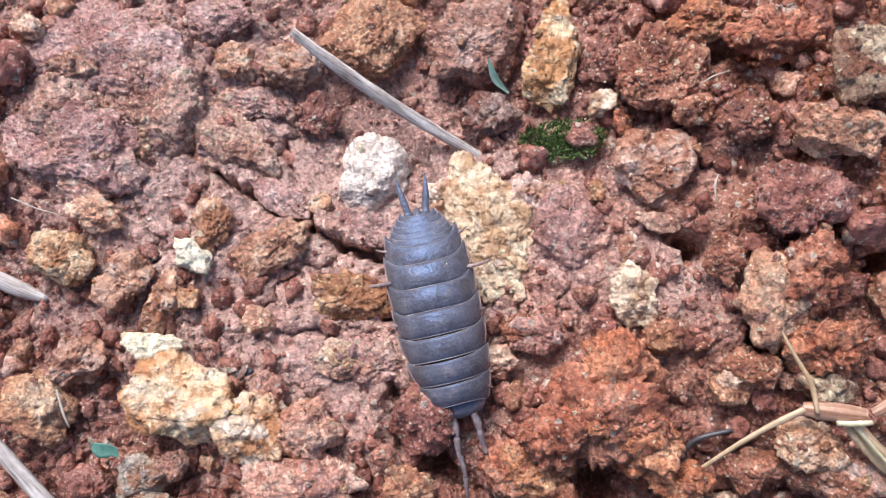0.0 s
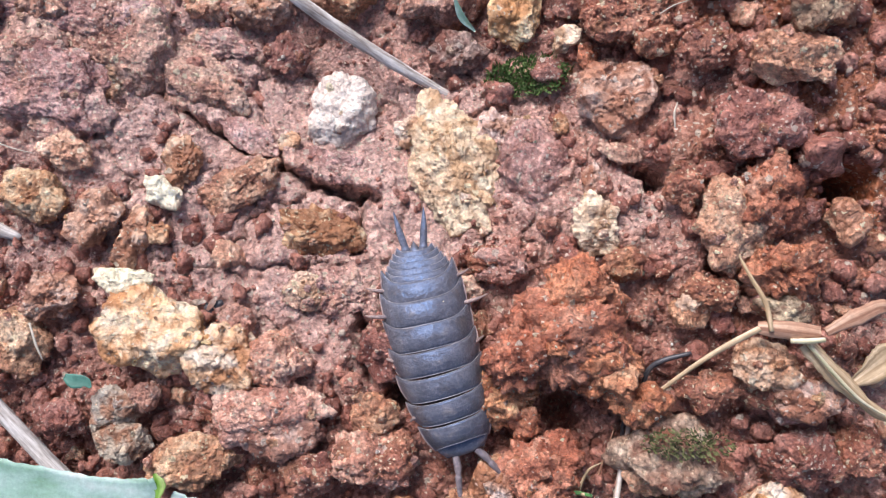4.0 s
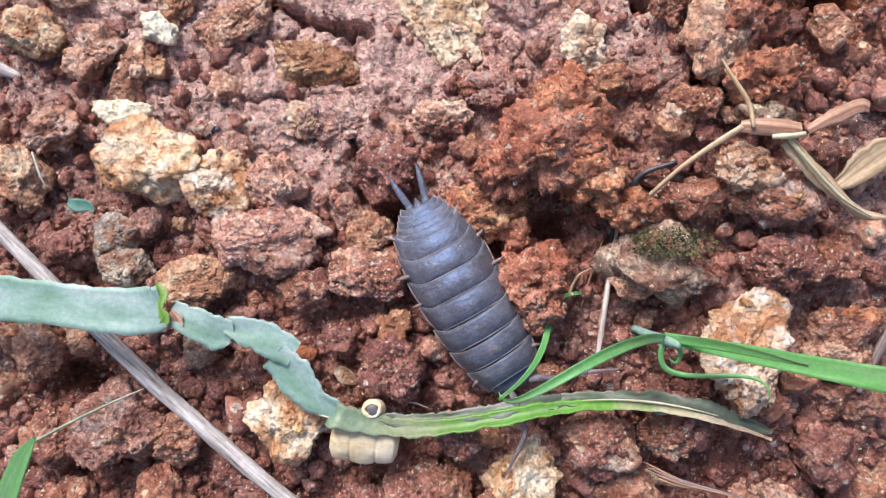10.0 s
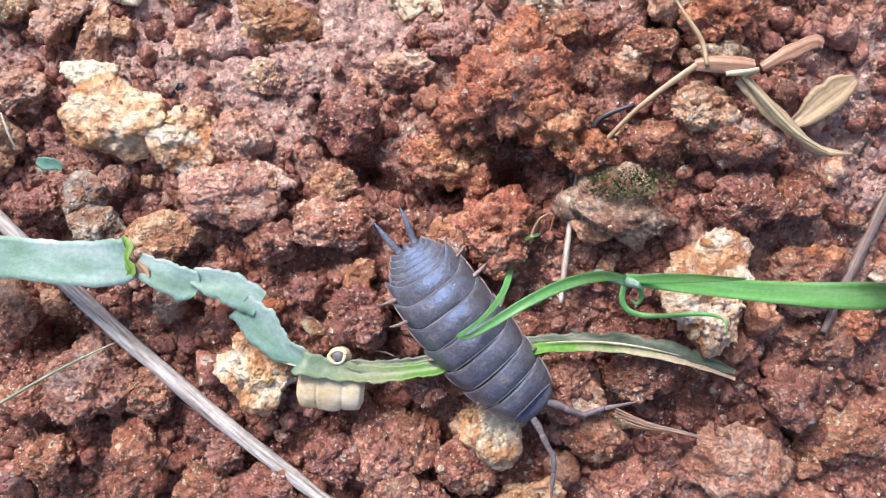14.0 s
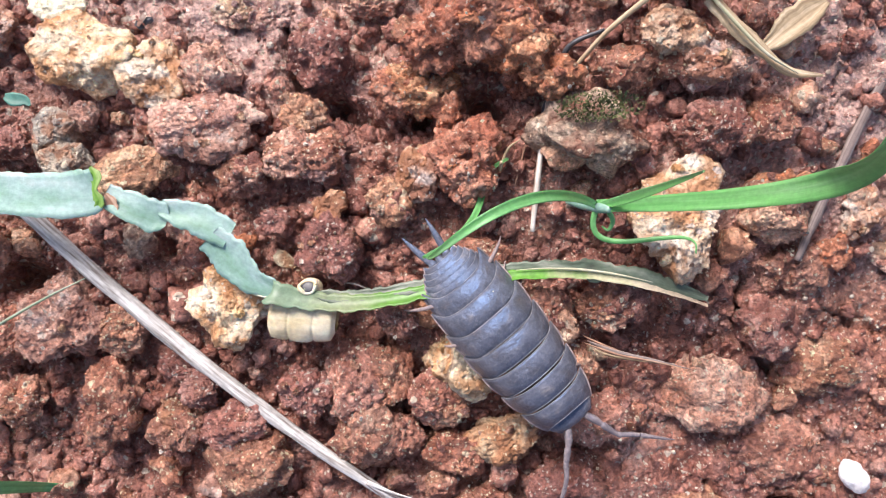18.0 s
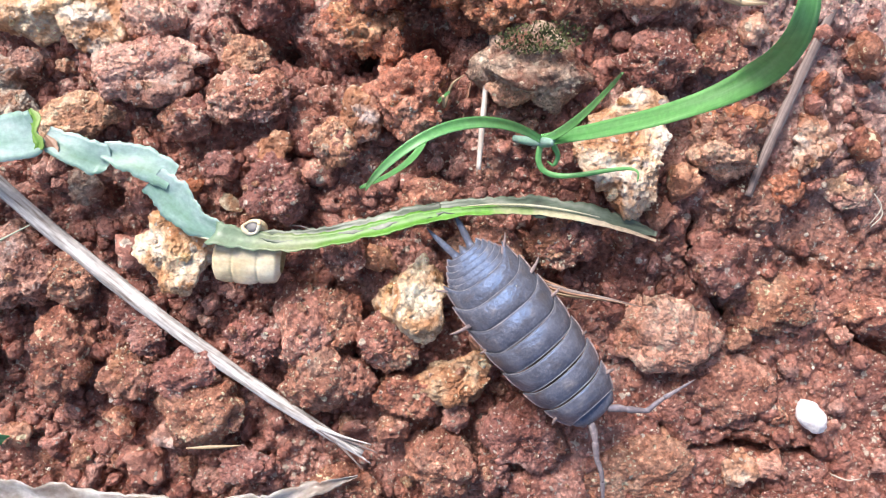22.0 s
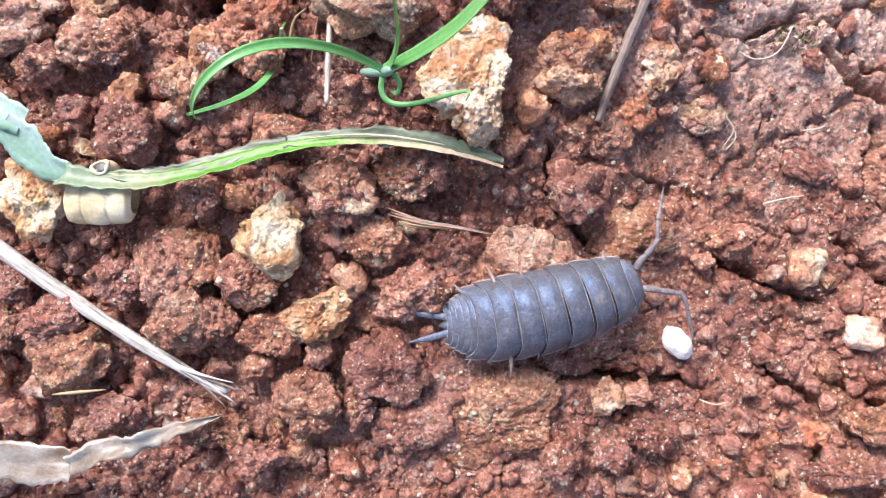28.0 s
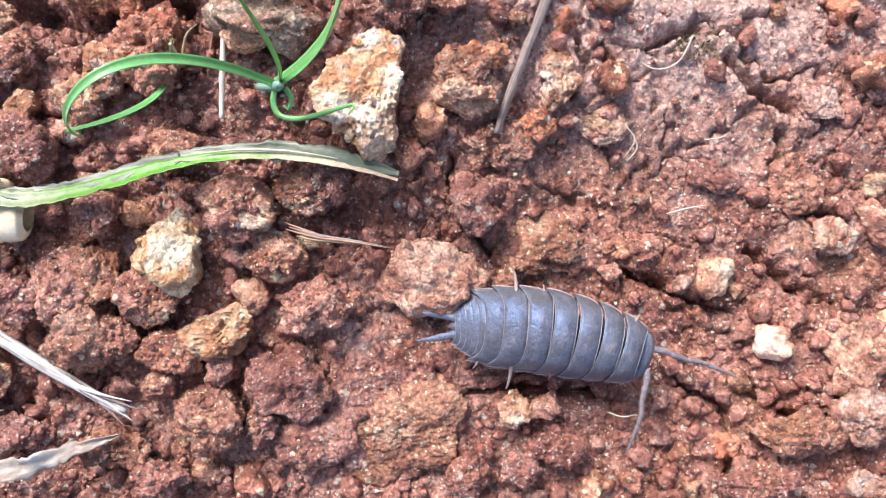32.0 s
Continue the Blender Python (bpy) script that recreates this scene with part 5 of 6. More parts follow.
part("dark_hole", mesh_of("dark_hole", v * (0.58, 0.46, 0.1), f, TWIG_AND_HOLE_DARK), shell, "dark disc for the shade in the opening", pose(*((spot - (0, 0, 0.06)) * MM), -15, 0, 10))
v, f = BALLS[3]
part("neck", mesh_of("neck", v * (0.85, 0.7, 0.95), f, SHELL), shell, "cream shell neck", pose(*((spot - (0, 0.05, 0.92)) * MM)))
ob = new("shell_flake", strip_mesh("shell_flake", np.array([(-0.8, 0.2, 0, 0.3, 0), (-0.2, 0, 0.15, 0.6, 0), (0.5, -0.2, 0.1, 0.45, 0), (0.9, -0.4, 0, 0.1, 0)], float), CHALK, fold=0.4, ragged=0.1))
ob.matrix_basis = pose(*(np.array((-4.4, -27.0, 0.4)) * MM), 0, 0, -20)
tagged(ob, "thin whitish shell flake on soil", "shell")


# moss: upright pointed leaves in small tufts
def moss_patch(name, label, x, y, rx, ry, count, tall, seed, lift=0.0, skin=MOSS):
    rng = np.random.default_rng(seed)
    v, f = [], []
    for _ in range(count):
        a, r = rng.uniform(0, 6.28), rng.uniform(0, 1) ** 0.6
        px, py = rx * r * math.cos(a), ry * r * math.sin(a)
        pz = float(swell(x + px, y + py)) - float(swell(x, y)) + 0.25 * float(np.sin(px * 3) * np.cos(py * 3))
        h, w, t = tall * rng.uniform(0.5, 1.2), 0.045 * rng.uniform(0.7, 1.5), rng.uniform(0, 6.28)
        lean = np.array((math.cos(t), math.sin(t))) * h * rng.uniform(0.1, 0.9)
        n = len(v)
        side = np.array((-math.sin(t), math.cos(t), 0)) * w
        b, mid, tip = np.array((px, py, pz)), np.array((px + lean[0] * 0.4, py + lean[1] * 0.4, pz + h * 0.6)), np.array((px + lean[0], py + lean[1], pz + h))
        v += [b - side, b + side, mid - side * 1.4, mid + side * 1.4, tip, mid + np.array((lean[0], lean[1], 0)) * 0.12]
        f += [(n, n + 1, n + 3), (n, n + 3, n + 2), (n + 2, n + 3, n + 4), (n + 2, n + 5, n + 4), (n + 3, n + 4, n + 5)]
    ob = new(name, mesh_of(name, np.array(v), np.array(f), skin))
    ob.matrix_basis = pose(x * MM, y * MM, (float(swell(x, y)) + lift) * MM)
    return tagged(ob, label, "moss", kind="stuff")


mx, my, _ = (9.0, 8.5, -4.8)
moss_patch("moss", "bright green moss tuft in a soil hollow", mx, my, 3.3, 1.6, 1000, 0.7, 1, -0.5)
mx, my, _ = (18.3, -18.0, 2.6)
moss_patch("moss", "thin olive moss on a grey stone", mx, my, 3.0, 1.1, 620, 0.32, 2, 1.75, MOSS_DULL)
mx, my, _ = (48.8, -23.8, -2.6)
moss_patch("moss", "faint pale moss on cracked crust", mx, my, 2.0, 1.2, 160, 0.4, 3, -0.6, MOSS_DULL)

# root hairs and fine threads
for pts in (
    ((43.8, -24.0, -2.2, 0.05), (45.3, -25.2, -2.0, 0.06), (47.0, -24.9, -1.9, 0.06), (48.4, -23.0, -1.9, 0.04)),
    ((44.9, -36.0, -2.4, 0.06), (46.3, -35.8, -2.1, 0.07), (47.9, -35.7, -2.3, 0.04)),
    ((42.4, -31.8, -2.0, 0.05), (43.2, -30.9, -1.8, 0.06), (42.9, -29.7, -1.8, 0.04)),
    ((48.2, -30.9, -2.0, 0.05), (49.3, -30.9, -1.8, 0.06), (50.0, -30.6, -1.9, 0.03)),
    ((18.5, 3.0, 3.4, 0.06), (18.4, 4.0, 3.6, 0.08), (18.7, 4.8, 3.4, 0.04)),
    ((17.7, 11.1, 3.2, 0.04), (18.6, 11.6, 3.4, 0.05), (19.7, 12.0, 3.3, 0.03)),
    ((-27.6, -10.1, 0.6, 0.08), (-27.0, -11.7, 0.7, 0.10), (-26.6, -12.8, 0.5, 0.04)),
    ((-32.3, 3.9, -0.6, 0.05), (-30.0, 3.0, -0.4, 0.05), (-28.4, 2.6, -0.6, 0.03)),
    ((-4.3, -18.4, 0.4, 0.05), (-3.0, -18.5, 0.5, 0.05), (-1.7, -18.6, 0.4, 0.03)),
    ((-0.5, -28.9, 0.8, 0.06), (0.7, -29.1, 0.9, 0.07), (1.6, -29.5, 0.7, 0.03)),
    ((39.0, -50.3, -3.6, 0.05), (40.0, -50.7, -3.3, 0.06), (41.1, -50.7, -3.5, 0.03)),
    ((42.6, -29.3, -1.6, 0.04), (43.0, -30.4, -1.5, 0.05), (42.1, -31.6, -1.6, 0.03)),
):
    stalk("root_hair", "fine pale root hair on the soil", "root hair", pts, HAIR, sides=6)["group"] = "root hairs"

# remains of a small dark insect
husk = root("insect_husk", *(-14.3, -8.9, 0.4))
tagged(husk, "dark glossy insect remains with pale wing scraps", "insect remains")
v, f = rock_shape(7, 0.45, 0.28, 0.22, 3, rough=0.05)
part("shard", mesh_of("shard", v, f, TWIG_AND_HOLE_DARK), husk, m=pose(0.5 * MM, 0.1 * MM, 0.2 * MM, 0, 0, 30))
part("shard", mesh_of("shard", v, f, TWIG_AND_HOLE_DARK), husk, m=pose(-0.2 * MM, -0.2 * MM, 0.15 * MM, 0, 0, -40))
wing = strip_mesh("wing", np.array([(-0.6, 0, 0, 0.1, 0), (0, 0.05, 0.1, 0.22, 0), (0.6, 0.1, 0.05, 0.08, 0)], float), CHALK, thick=0.05)
part("wing", wing, husk, "whitish wing scrap", pose(-0.9 * MM, 0.2 * MM, 0.4 * MM))
part("wing", wing, husk, "whitish wing scrap", pose(0.2 * MM, 0.1 * MM, 0.5 * MM, 0, 0, 50))


# ---- the woodlouse ----
def skin_of(name, stops, gloss, sheen=1.0):
    """Woodlouse skin: dusty blotches, wrinkles across the plates, fine grain and a blue-tinted sheen in place of
    reflected sky.
    """
    m, n, l, out = nodes_of(name)
    where = place_node(n, l)
    across = n.new("ShaderNodeVectorMath")
    across.operation, across.inputs[1].default_value = "MULTIPLY", (2600.0, 900.0, 1200.0)
    l.new(where, across.inputs[0])
    blotch, grain, wrinkle = noise_node(n, l, where, 620, 6.0, 0.65, 0.5), noise_node(n, l, where, 4600, 3.0, 0.6), noise_node(n, l, across.outputs[0], 1.0, 3.0, 0.6, 0.8)
    colour = ramp(n, stops)
    l.new(blotch.outputs["Fac"], colour.inputs["Fac"])
    marks = ramp(n, [(0.30, (0.62, 0.62, 0.64)), (0.50, (1.0, 1.0, 1.0)), (0.66, (1.45, 1.42, 1.4))])
    l.new(wrinkle.outputs["Fac"], marks.inputs["Fac"])
    dust = ramp(n, [(0.36, (0.72, 0.72, 0.74)), (0.60, (1.2, 1.18, 1.16)), (0.72, (1.9, 1.8, 1.7))])
    l.new(grain.outputs["Fac"], dust.inputs["Fac"])
    c = mixed(n, l, "MULTIPLY", 0.32, colour.outputs["Color"], marks.outputs["Color"])
    l.new(mixed(n, l, "MULTIPLY", 0.6, c, dust.outputs["Color"]), out.inputs["Base Color"])
    r = n.new("ShaderNodeMapRange")
    r.inputs["To Min"].default_value, r.inputs["To Max"].default_value = gloss - 0.14, gloss + 0.2
    l.new(blotch.outputs["Fac"], r.inputs["Value"])
    l.new(r.outputs[0], out.inputs["Roughness"])
    out.inputs["Specular IOR Level"].default_value = sheen
    # this blue puts the reflection of the sky into the skin's own colour
    out.inputs["Specular Tint"].default_value = (0.20, 0.46, 1.0, 1.0)
    out.inputs["Coat Weight"].default_value, out.inputs["Coat Roughness"].default_value = 0.08 * sheen, 0.28
    last = None
    for node, deep in ((grain, 0.00006), (wrinkle, 0.00005), (blotch, 0.00012)):
        bump = n.new("ShaderNodeBump")
        bump.inputs["Distance"].default_value = deep
        l.new(node.outputs["Fac"], bump.inputs["Height"])
        if last:
            l.new(last.outputs["Normal"], bump.inputs["Normal"])
        last = bump
    l.new(last.outputs["Normal"], out.inputs["Normal"])
    return m


SLATE = skin_of("slate_grey_shell", [(0.28, (0.122, 0.104, 0.098)), (0.42, (0.110, 0.112, 0.126)), (0.56, (0.138, 0.147, 0.178)), (0.72, (0.23, 0.22, 0.22))], 0.31)
SLATE_PALE = skin_of("pale_grey_limb", [(0.30, (0.19, 0.14, 0.125)), (0.60, (0.36, 0.28, 0.25))], 0.45, 0.5)
SLATE_RIM = skin_of("plate_rim", [(0.30, (0.20, 0.20, 0.22)), (0.60, (0.36, 0.36, 0.38))], 0.42, 0.8)
MARGIN = skin_of("translucent_pinkish_margin", [(0.30, (0.30, 0.22, 0.20)), (0.60, (0.50, 0.40, 0.37))], 0.45, 0.6)
EYE_BLACK = skin_of("black_eye", [(0.3, (0.01, 0.01, 0.012)), (0.7, (0.03, 0.03, 0.035))], 0.25)
FEELER_SKIN = skin_of("grey_brown_antenna", [(0.30, (0.15, 0.125, 0.13)), (0.50, (0.23, 0.195, 0.195)), (0.70, (0.36, 0.31, 0.30))], 0.42, 0.6)
LONG = 14.9


def half_width(a):
    """Half the body's width at a mm ahead of its middle."""
    s = (LONG / 2 - a) / LONG
    return float(np.interp(s, (0, 0.03, 0.08, 0.12, 0.22, 0.36, 0.50, 0.64, 0.75, 0.83, 0.90, 0.96, 1.0), (1.25, 1.65, 1.98, 2.2, 2.56, 2.8, 2.88, 2.84, 2.68, 2.38, 1.94, 1.4, 0.78)))


def arch(a):
    s = (LONG / 2 - a) / LONG
    return float(np.interp(s, (0, 0.06, 0.15, 0.3, 0.45, 0.58, 0.7, 0.85, 1.0), (0.8, 1.5, 2.0, 2.45, 2.6, 2.5, 2.15, 1.3, 0.35)))


def plate_mesh(name, front, rear, sweep, spread=1.0, tuck=0.62, wrap=0.0):
    """One arched back plate from front to rear (mm along the body): its rear edge laps over the next one and its corners point back."""
    nu, nv = 33, 9
    u, v = np.meshgrid(np.linspace(-1, 1, nu), np.linspace(0, 1, nv), indexing="ij")
    axis = front + (rear - front) * v
    w = np.interp(axis.ravel(), np.linspace(-9, 9, 73), [half_width(q) for q in np.linspace(-9, 9, 73)]).reshape(axis.shape) * spread
    h = np.interp(axis.ravel(), np.linspace(-9, 9, 73), [arch(q) for q in np.linspace(-9, 9, 73)]).reshape(axis.shape)
    th = u * 1.38
    y = w * np.sin(th) / math.sin(1.38) * (1 + 0.05 * np.abs(u) ** 6) * (1 + 0.035 * np.sin(math.pi * v**0.8) * np.abs(u) ** 3)
    z = h * ((np.cos(th) - math.cos(1.38)) / (1 - math.cos(1.38))) ** 0.86
    x = axis - sweep * np.abs(u) ** 3.2 * (0.1 + 0.9 * v**1.5) + wrap * np.abs(u) ** 2.5 * (1 - v) ** 1.3
    z = z - tuck * (1 - v) ** 4.0 * (1 - 0.5 * u**2) + 0.035 * v**4 + 0.15 * np.sin(math.pi * v) * (1 - u**4) * min(1.0, (front - rear) / 1.4)
    y = y * (1 - 0.035 * (1 - v) ** 2) * (1 + np.abs(u) ** 5 * (0.035 * v**2 - 0.04 * (1 - v) ** 1.5))
    z = z + 0.10 * np.abs(u) ** 9
    top = np.stack([x, y, z], -1)
    low = np.stack([x, y * 0.965, z - 0.16 + 0.10 * np.abs(u)], -1)
    verts = np.vstack([top.reshape(-1, 3), low.reshape(-1, 3)])
    m, faces = nu * nv, []
    for i in range(nu - 1):
        for j in range(nv - 1):
            q = (i * nv + j, i * nv + j + 1, (i + 1) * nv + j + 1, (i + 1) * nv + j)
            faces += [tuple(reversed(q)), tuple(m + k for k in q)]
        for j in (0, nv - 1):
            e = (i * nv + j, (i + 1) * nv + j, m + (i + 1) * nv + j, m + i * nv + j)
            faces.append(e if j else tuple(reversed(e)))
    for i in (0, nu - 1):
        for j in range(nv - 1):
            e = (i * nv + j, i * nv + j + 1, m + i * nv + j + 1, m + i * nv + j)
            faces.append(e if i == 0 else tuple(reversed(e)))
    return mesh_of(name, verts, faces, SLATE), top


def rim_mesh(top, row=-1, thick=0.022):
    """The pale thickened front and rear rims of a plate are alike; this is the one along a row of its top."""
    edge = top[2:-2, row]
    return tube_mesh("rim", np.column_stack([edge + (0, 0, 0.0), np.full(len(edge), thick)]), SLATE_RIM, sides=6, steps=1)


def margin_mesh(top, s):
    """The thin pale side margin of a plate."""
    edge = top[0 if s < 0 else -1]
    width = 0.07 * np.interp(np.linspace(0, 1, len(edge)), (0, 0.2, 0.8, 1), (0.4, 1, 1, 0.5))
    return tube_mesh("side_margin", np.column_stack([edge + (0, 0, -0.03), width]), MARGIN, sides=7, steps=2)


def bend_pose(a, bend, dx=0.0, dy=0.0, dz=0.0, turn=0.0, tip=0.0):
    """The pose, in the animal's space, of what sits a mm ahead of its middle when the body curves by bend degrees from tail to head."""
    k = radians(bend) / LONG
    yaw = k * a
    x, y = (a, 0.0) if abs(k) < 1e-6 else (math.sin(yaw) / k, (1 - math.cos(yaw)) / k)
    return pose(x * MM, y * MM, 0, 0, 0, math.degrees(yaw)) @ pose(dx * MM, dy * MM, dz * MM, 0, tip, turn)


louse = tagged(root("woodlouse", 0, 0, 0), "slate-grey woodlouse with overlapping back plates walking over red soil", "woodlouse")
JOINTS = []


def hinge(ob, a):
    JOINTS.append((ob, a))
    return ob


PLATES = []
edges = [6.25, 4.75, 3.1, 1.4, -0.3, -2.0, -3.6, -4.85]
GAPS = (0.03, 0.15, 0.17, 0.15, 0.10, 0.02, -0.12, -0.25)
for i in range(7):
    mid = (edges[i] + edges[i + 1]) / 2
    me, top = plate_mesh("back_plate", edges[i] - GAPS[i] / 2, edges[i + 1] + GAPS[i + 1] / 2, 0.25 + 0.16 * i, 1.0, 0.10, 0.4 if i == 0 else 0.0)
    for shape in (me,):
        shape.transform(Matrix.Translation((-mid * MM, 0, 0)))
    ob = hinge(part("back_plate", me, louse), mid)
    for rim in (rim_mesh(top), rim_mesh(top, 0, 0.035)):
        rim.transform(Matrix.Translation((-mid * MM, 0, 0)))
        part("rim", rim, ob, "pale plate rim")
    for s in (-1, 1):
        side = margin_mesh(top, s)
        side.transform(Matrix.Translation((-mid * MM, 0, 0)))
        part("side_margin", side, ob, "thin pale pinkish margin")
tail_edges = [-4.85, -5.3, -5.75, -6.2, -6.6, -6.95]
for i in range(5):
    mid = (tail_edges[i] + tail_edges[i + 1]) / 2
    me, top = plate_mesh("tail_plate", tail_edges[i] + 0.12, tail_edges[i + 1] - 0.14, (0.6, 0.52, 0.46, 0.42, 0.4)[i], (0.96, 0.97, 0.98, 0.98, 0.98)[i], 0.06)
    me.transform(Matrix.Translation((-mid * MM, 0, 0)))
    ob = hinge(part("tail_plate", me, louse), mid)
    rim = rim_mesh(top)
    rim.transform(Matrix.Translation((-mid * MM, 0, 0)))
    part("rim", rim, ob)
    for s in (-1, 1):
        side = margin_mesh(top, s)
        side.transform(Matrix.Translation((-mid * MM, 0, 0)))
        part("side_margin", side, ob, "thin pale pinkish margin")


def ball_mesh(name, rx, ry, rz, material, sub=3, power=1.0):
    d, f = BALLS[sub]
    return mesh_of(name, np.sign(d) * np.abs(d) ** power * (rx, ry, rz), f, material)


head = hinge(part("head", ball_mesh("head", 1.05, 1.85, 1.05, SLATE, 4, 0.88), louse), 6.35)
for s in (-1, 1):
    part("eye", ball_mesh("eye", 0.22, 0.15, 0.2, EYE_BLACK, 2), head, "tiny black eye", pose(0.15 * MM, s * 1.5 * MM, 0.35 * MM))
    part("head_lobe", ball_mesh("head_lobe", 0.42, 0.35, 0.3, SLATE, 3), head, m=pose(0.55 * MM, s * 1.2 * MM, 0.0))
telson_v = np.array([(0.5, 0.85, 0.25), (0.5, 0.4, 0.62), (0.5, -0.4, 0.62), (0.5, -0.85, 0.25), (-0.2, 0.42, 0.25), (-0.2, 0.15, 0.5), (-0.2, -0.15, 0.5), (-0.2, -0.42, 0.25), (-0.85, 0, 0.28), (-0.85, 0, 0.2), (0.5, 0, 0.0), (-0.2, 0, 0.05)])
telson_f = [(0, 1, 5), (0, 5, 4), (1, 2, 6), (1, 6, 5), (2, 3, 7), (2, 7, 6), (4, 5, 8), (5, 6, 8), (6, 7, 8), (0, 4, 10), (10, 4, 11), (3, 10, 7), (7, 10, 11), (4, 8, 11), (7, 11, 8), (0, 10, 1), (1, 10, 2), (2, 10, 3)]
hinge(part("telson", mesh_of("telson", telson_v, telson_f, SLATE), louse), -6.95)
for s in (-1, 1):
    spike = tube_mesh("uropod", [(0.3, s * 0.50, 0.2, 0.28), (-0.3, s * 0.62, 0.25, 0.33), (-0.55, s * 0.66, 0.25, 0.26), (-1.4, s * 0.82, 0.28, 0.25), (-2.4, s * 0.98, 0.22, 0.15), (-3.1, s * 1.06, 0.16, 0.03)], SLATE, sides=10, flat=0.6)
    hinge(part("uropod", spike, louse, "pointed tail prong"), -6.95)
v, f = BALLS[3]
for k in range(5):
    a = 5.2 - 2.5 * k
    w = half_width(a) * 0.72
    tall = min(0.75, arch(a - 1.6) * 0.45)
    hinge(part("underside", mesh_of("underside", v * (1.7 if k < 4 else 1.2, w, tall) + (0, 0, 0.25 + tall * 0.35), f, SLATE_PALE), louse, "pale grey belly"), a)

fleck = ball_mesh("fleck", 0.06, 0.05, 0.03, WHITE, 1)
rng = np.random.default_rng(14)
for ob, a in list(JOINTS)[:7]:
    for _ in range(1):
        u = rng.uniform(-0.75, 0.75)
        zt = arch(a) * ((math.cos(u * 1.38) - math.cos(1.38)) / (1 - math.cos(1.38))) ** 0.86
        part("fleck", fleck, ob, "tiny white fleck", pose(rng.uniform(-0.5, 0.4) * MM, half_width(a) * math.sin(u * 1.38) / math.sin(1.38) * MM, (zt + 0.0) * MM))

LEGS = []
for i in range(7):
    a = 5.3 - 1.62 * i
    w = half_width(a)
    for s in (-1, 1):
        back = (-0.55, -0.35, -0.15, 0.1, 0.35, 0.6, 0.95)[i]
        reach = (0.5, 0.5, 0.6, 0.8, 1.2, 1.5, 1.6)[i]
        leg = tube_mesh("leg", [(0, 0, 0.1, 0.22), (-back * 0.4, s * w * 0.35, 0.18, 0.19), (-back * 0.8, s * (w * 0.42 + reach * 0.45), 0.12, 0.15), (-back * 1.3, s * (w * 0.45 + reach * 0.95), -0.25, 0.10), (-back * 1.7, s * (w * 0.45 + reach * 1.25), -0.7, 0.03)], SLATE_PALE, sides=8, steps=4)
        LEGS.append((part("leg", leg, louse, "pale jointed leg", pose(a * MM, s * w * 0.5 * MM, 0.3 * MM)), a, s, w, i))

FEELERS = []
for s in (-1, 1):
    base = tube_mesh("antenna", [(0, 0, 0, 0.24), (0.7, 0.05, 0.12, 0.28), (1.25, 0.02, 0.2, 0.19), (1.45, 0, 0.2, 0.25), (2.55, -0.06, 0.08, 0.18), (2.8, 0, 0.03, 0.22)], FEELER_SKIN, sides=9, steps=5)
    feeler = part("antenna", base, louse, "jointed grey antenna")
    lash = part("antenna_tip", tube_mesh("antenna_tip", [(0, 0, 0, 0.19), (0.7, 0.08, 0.04, 0.18), (1.4, 0.06, -0.05, 0.14), (1.5, 0.05, -0.05, 0.18), (2.9, -0.1, -0.2, 0.10), (3.0, -0.1, -0.2, 0.12), (4.0, -0.2, -0.35, 0.02)], FEELER_SKIN, sides=8, steps=4), feeler, "slender antenna tip", pose(2.8 * MM, 0, 0.03 * MM))
    FEELERS.append((feeler, lash, s))

# seconds, place of the body's middle in mm, heading in degrees, bend from tail to head, nose-down tip
TRAIL = (
    (0.0, -0.34, -4.68, 0.96, -77.0, 5, 0.0),
    (1.0, 0.36, -5.78, 1.27, -76.8, 5, 0.0),
    (2.0, 0.89, -8.11, 1.61, -74.6, 5, 0.0),
    (3.0, 1.59, -9.97, 1.83, -73.6, 6, 0.0),
    (6.0, 2.15, -16.42, 1.97, -83.3, 22, 0.0),
    (7.0, 2.69, -17.83, 2.11, -80.7, 16, 0.0),
    (8.0, 3.37, -19.66, 2.23, -72.1, 10, 0.0),
    (9.0, 3.79, -20.84, 2.27, -68.3, 8, 0.0),
    (10.0, 4.37, -21.40, 2.30, -61.8, 10, 0.0),
    (11.0, 4.29, -22.44, 2.50, -61.5, 10, 0.0),
    (12.0, 4.81, -24.00, 2.80, -60.5, 12, 0.0),
    (13.0, 5.83, -25.95, 3.00, -53.2, 20, 0.0),
    (16.0, 8.93, -30.81, 3.05, -52.6, 3, 0.0),
    (17.0, 9.85, -32.20, 3.07, -52.4, 0, 0.0),
    (18.0, 11.47, -33.38, 3.08, -52.7, 0, 0.0),
    (19.0, 12.23, -33.83, 3.10, -53.9, 0, 0.0),
    (20.0, 13.09, -35.00, 3.40, -57.2, 0, 0.0),
    (21.0, 14.61, -36.08, 3.30, -51.5, 8, 0.0),
    (22.0, 16.38, -37.66, 2.40, -54.1, 6, 0.0),
    (23.0, 17.86, -39.09, 1.6, -46.6, 18, 0.0),
    (24.0, 18.81, -39.82, 1.3, -34.0, 20, 0.0),
    (25.0, 20.30, -40.75, 0.95, -27.0, 20, 0.0),
    (28.0, 27.65, -42.20, -0.83, 7.9, 20, 0.0),
    (29.0, 29.56, -42.56, -1.05, 5.7, 18, 0.0),
    (30.0, 31.39, -43.52, -1.22, -8.7, -4, 0.0),
    (31.0, 34.05, -43.29, -1.47, -13.4, -18, 0.0),
    (32.0, 35.37, -43.75, -1.67, -15.6, -22, 0.0),
)
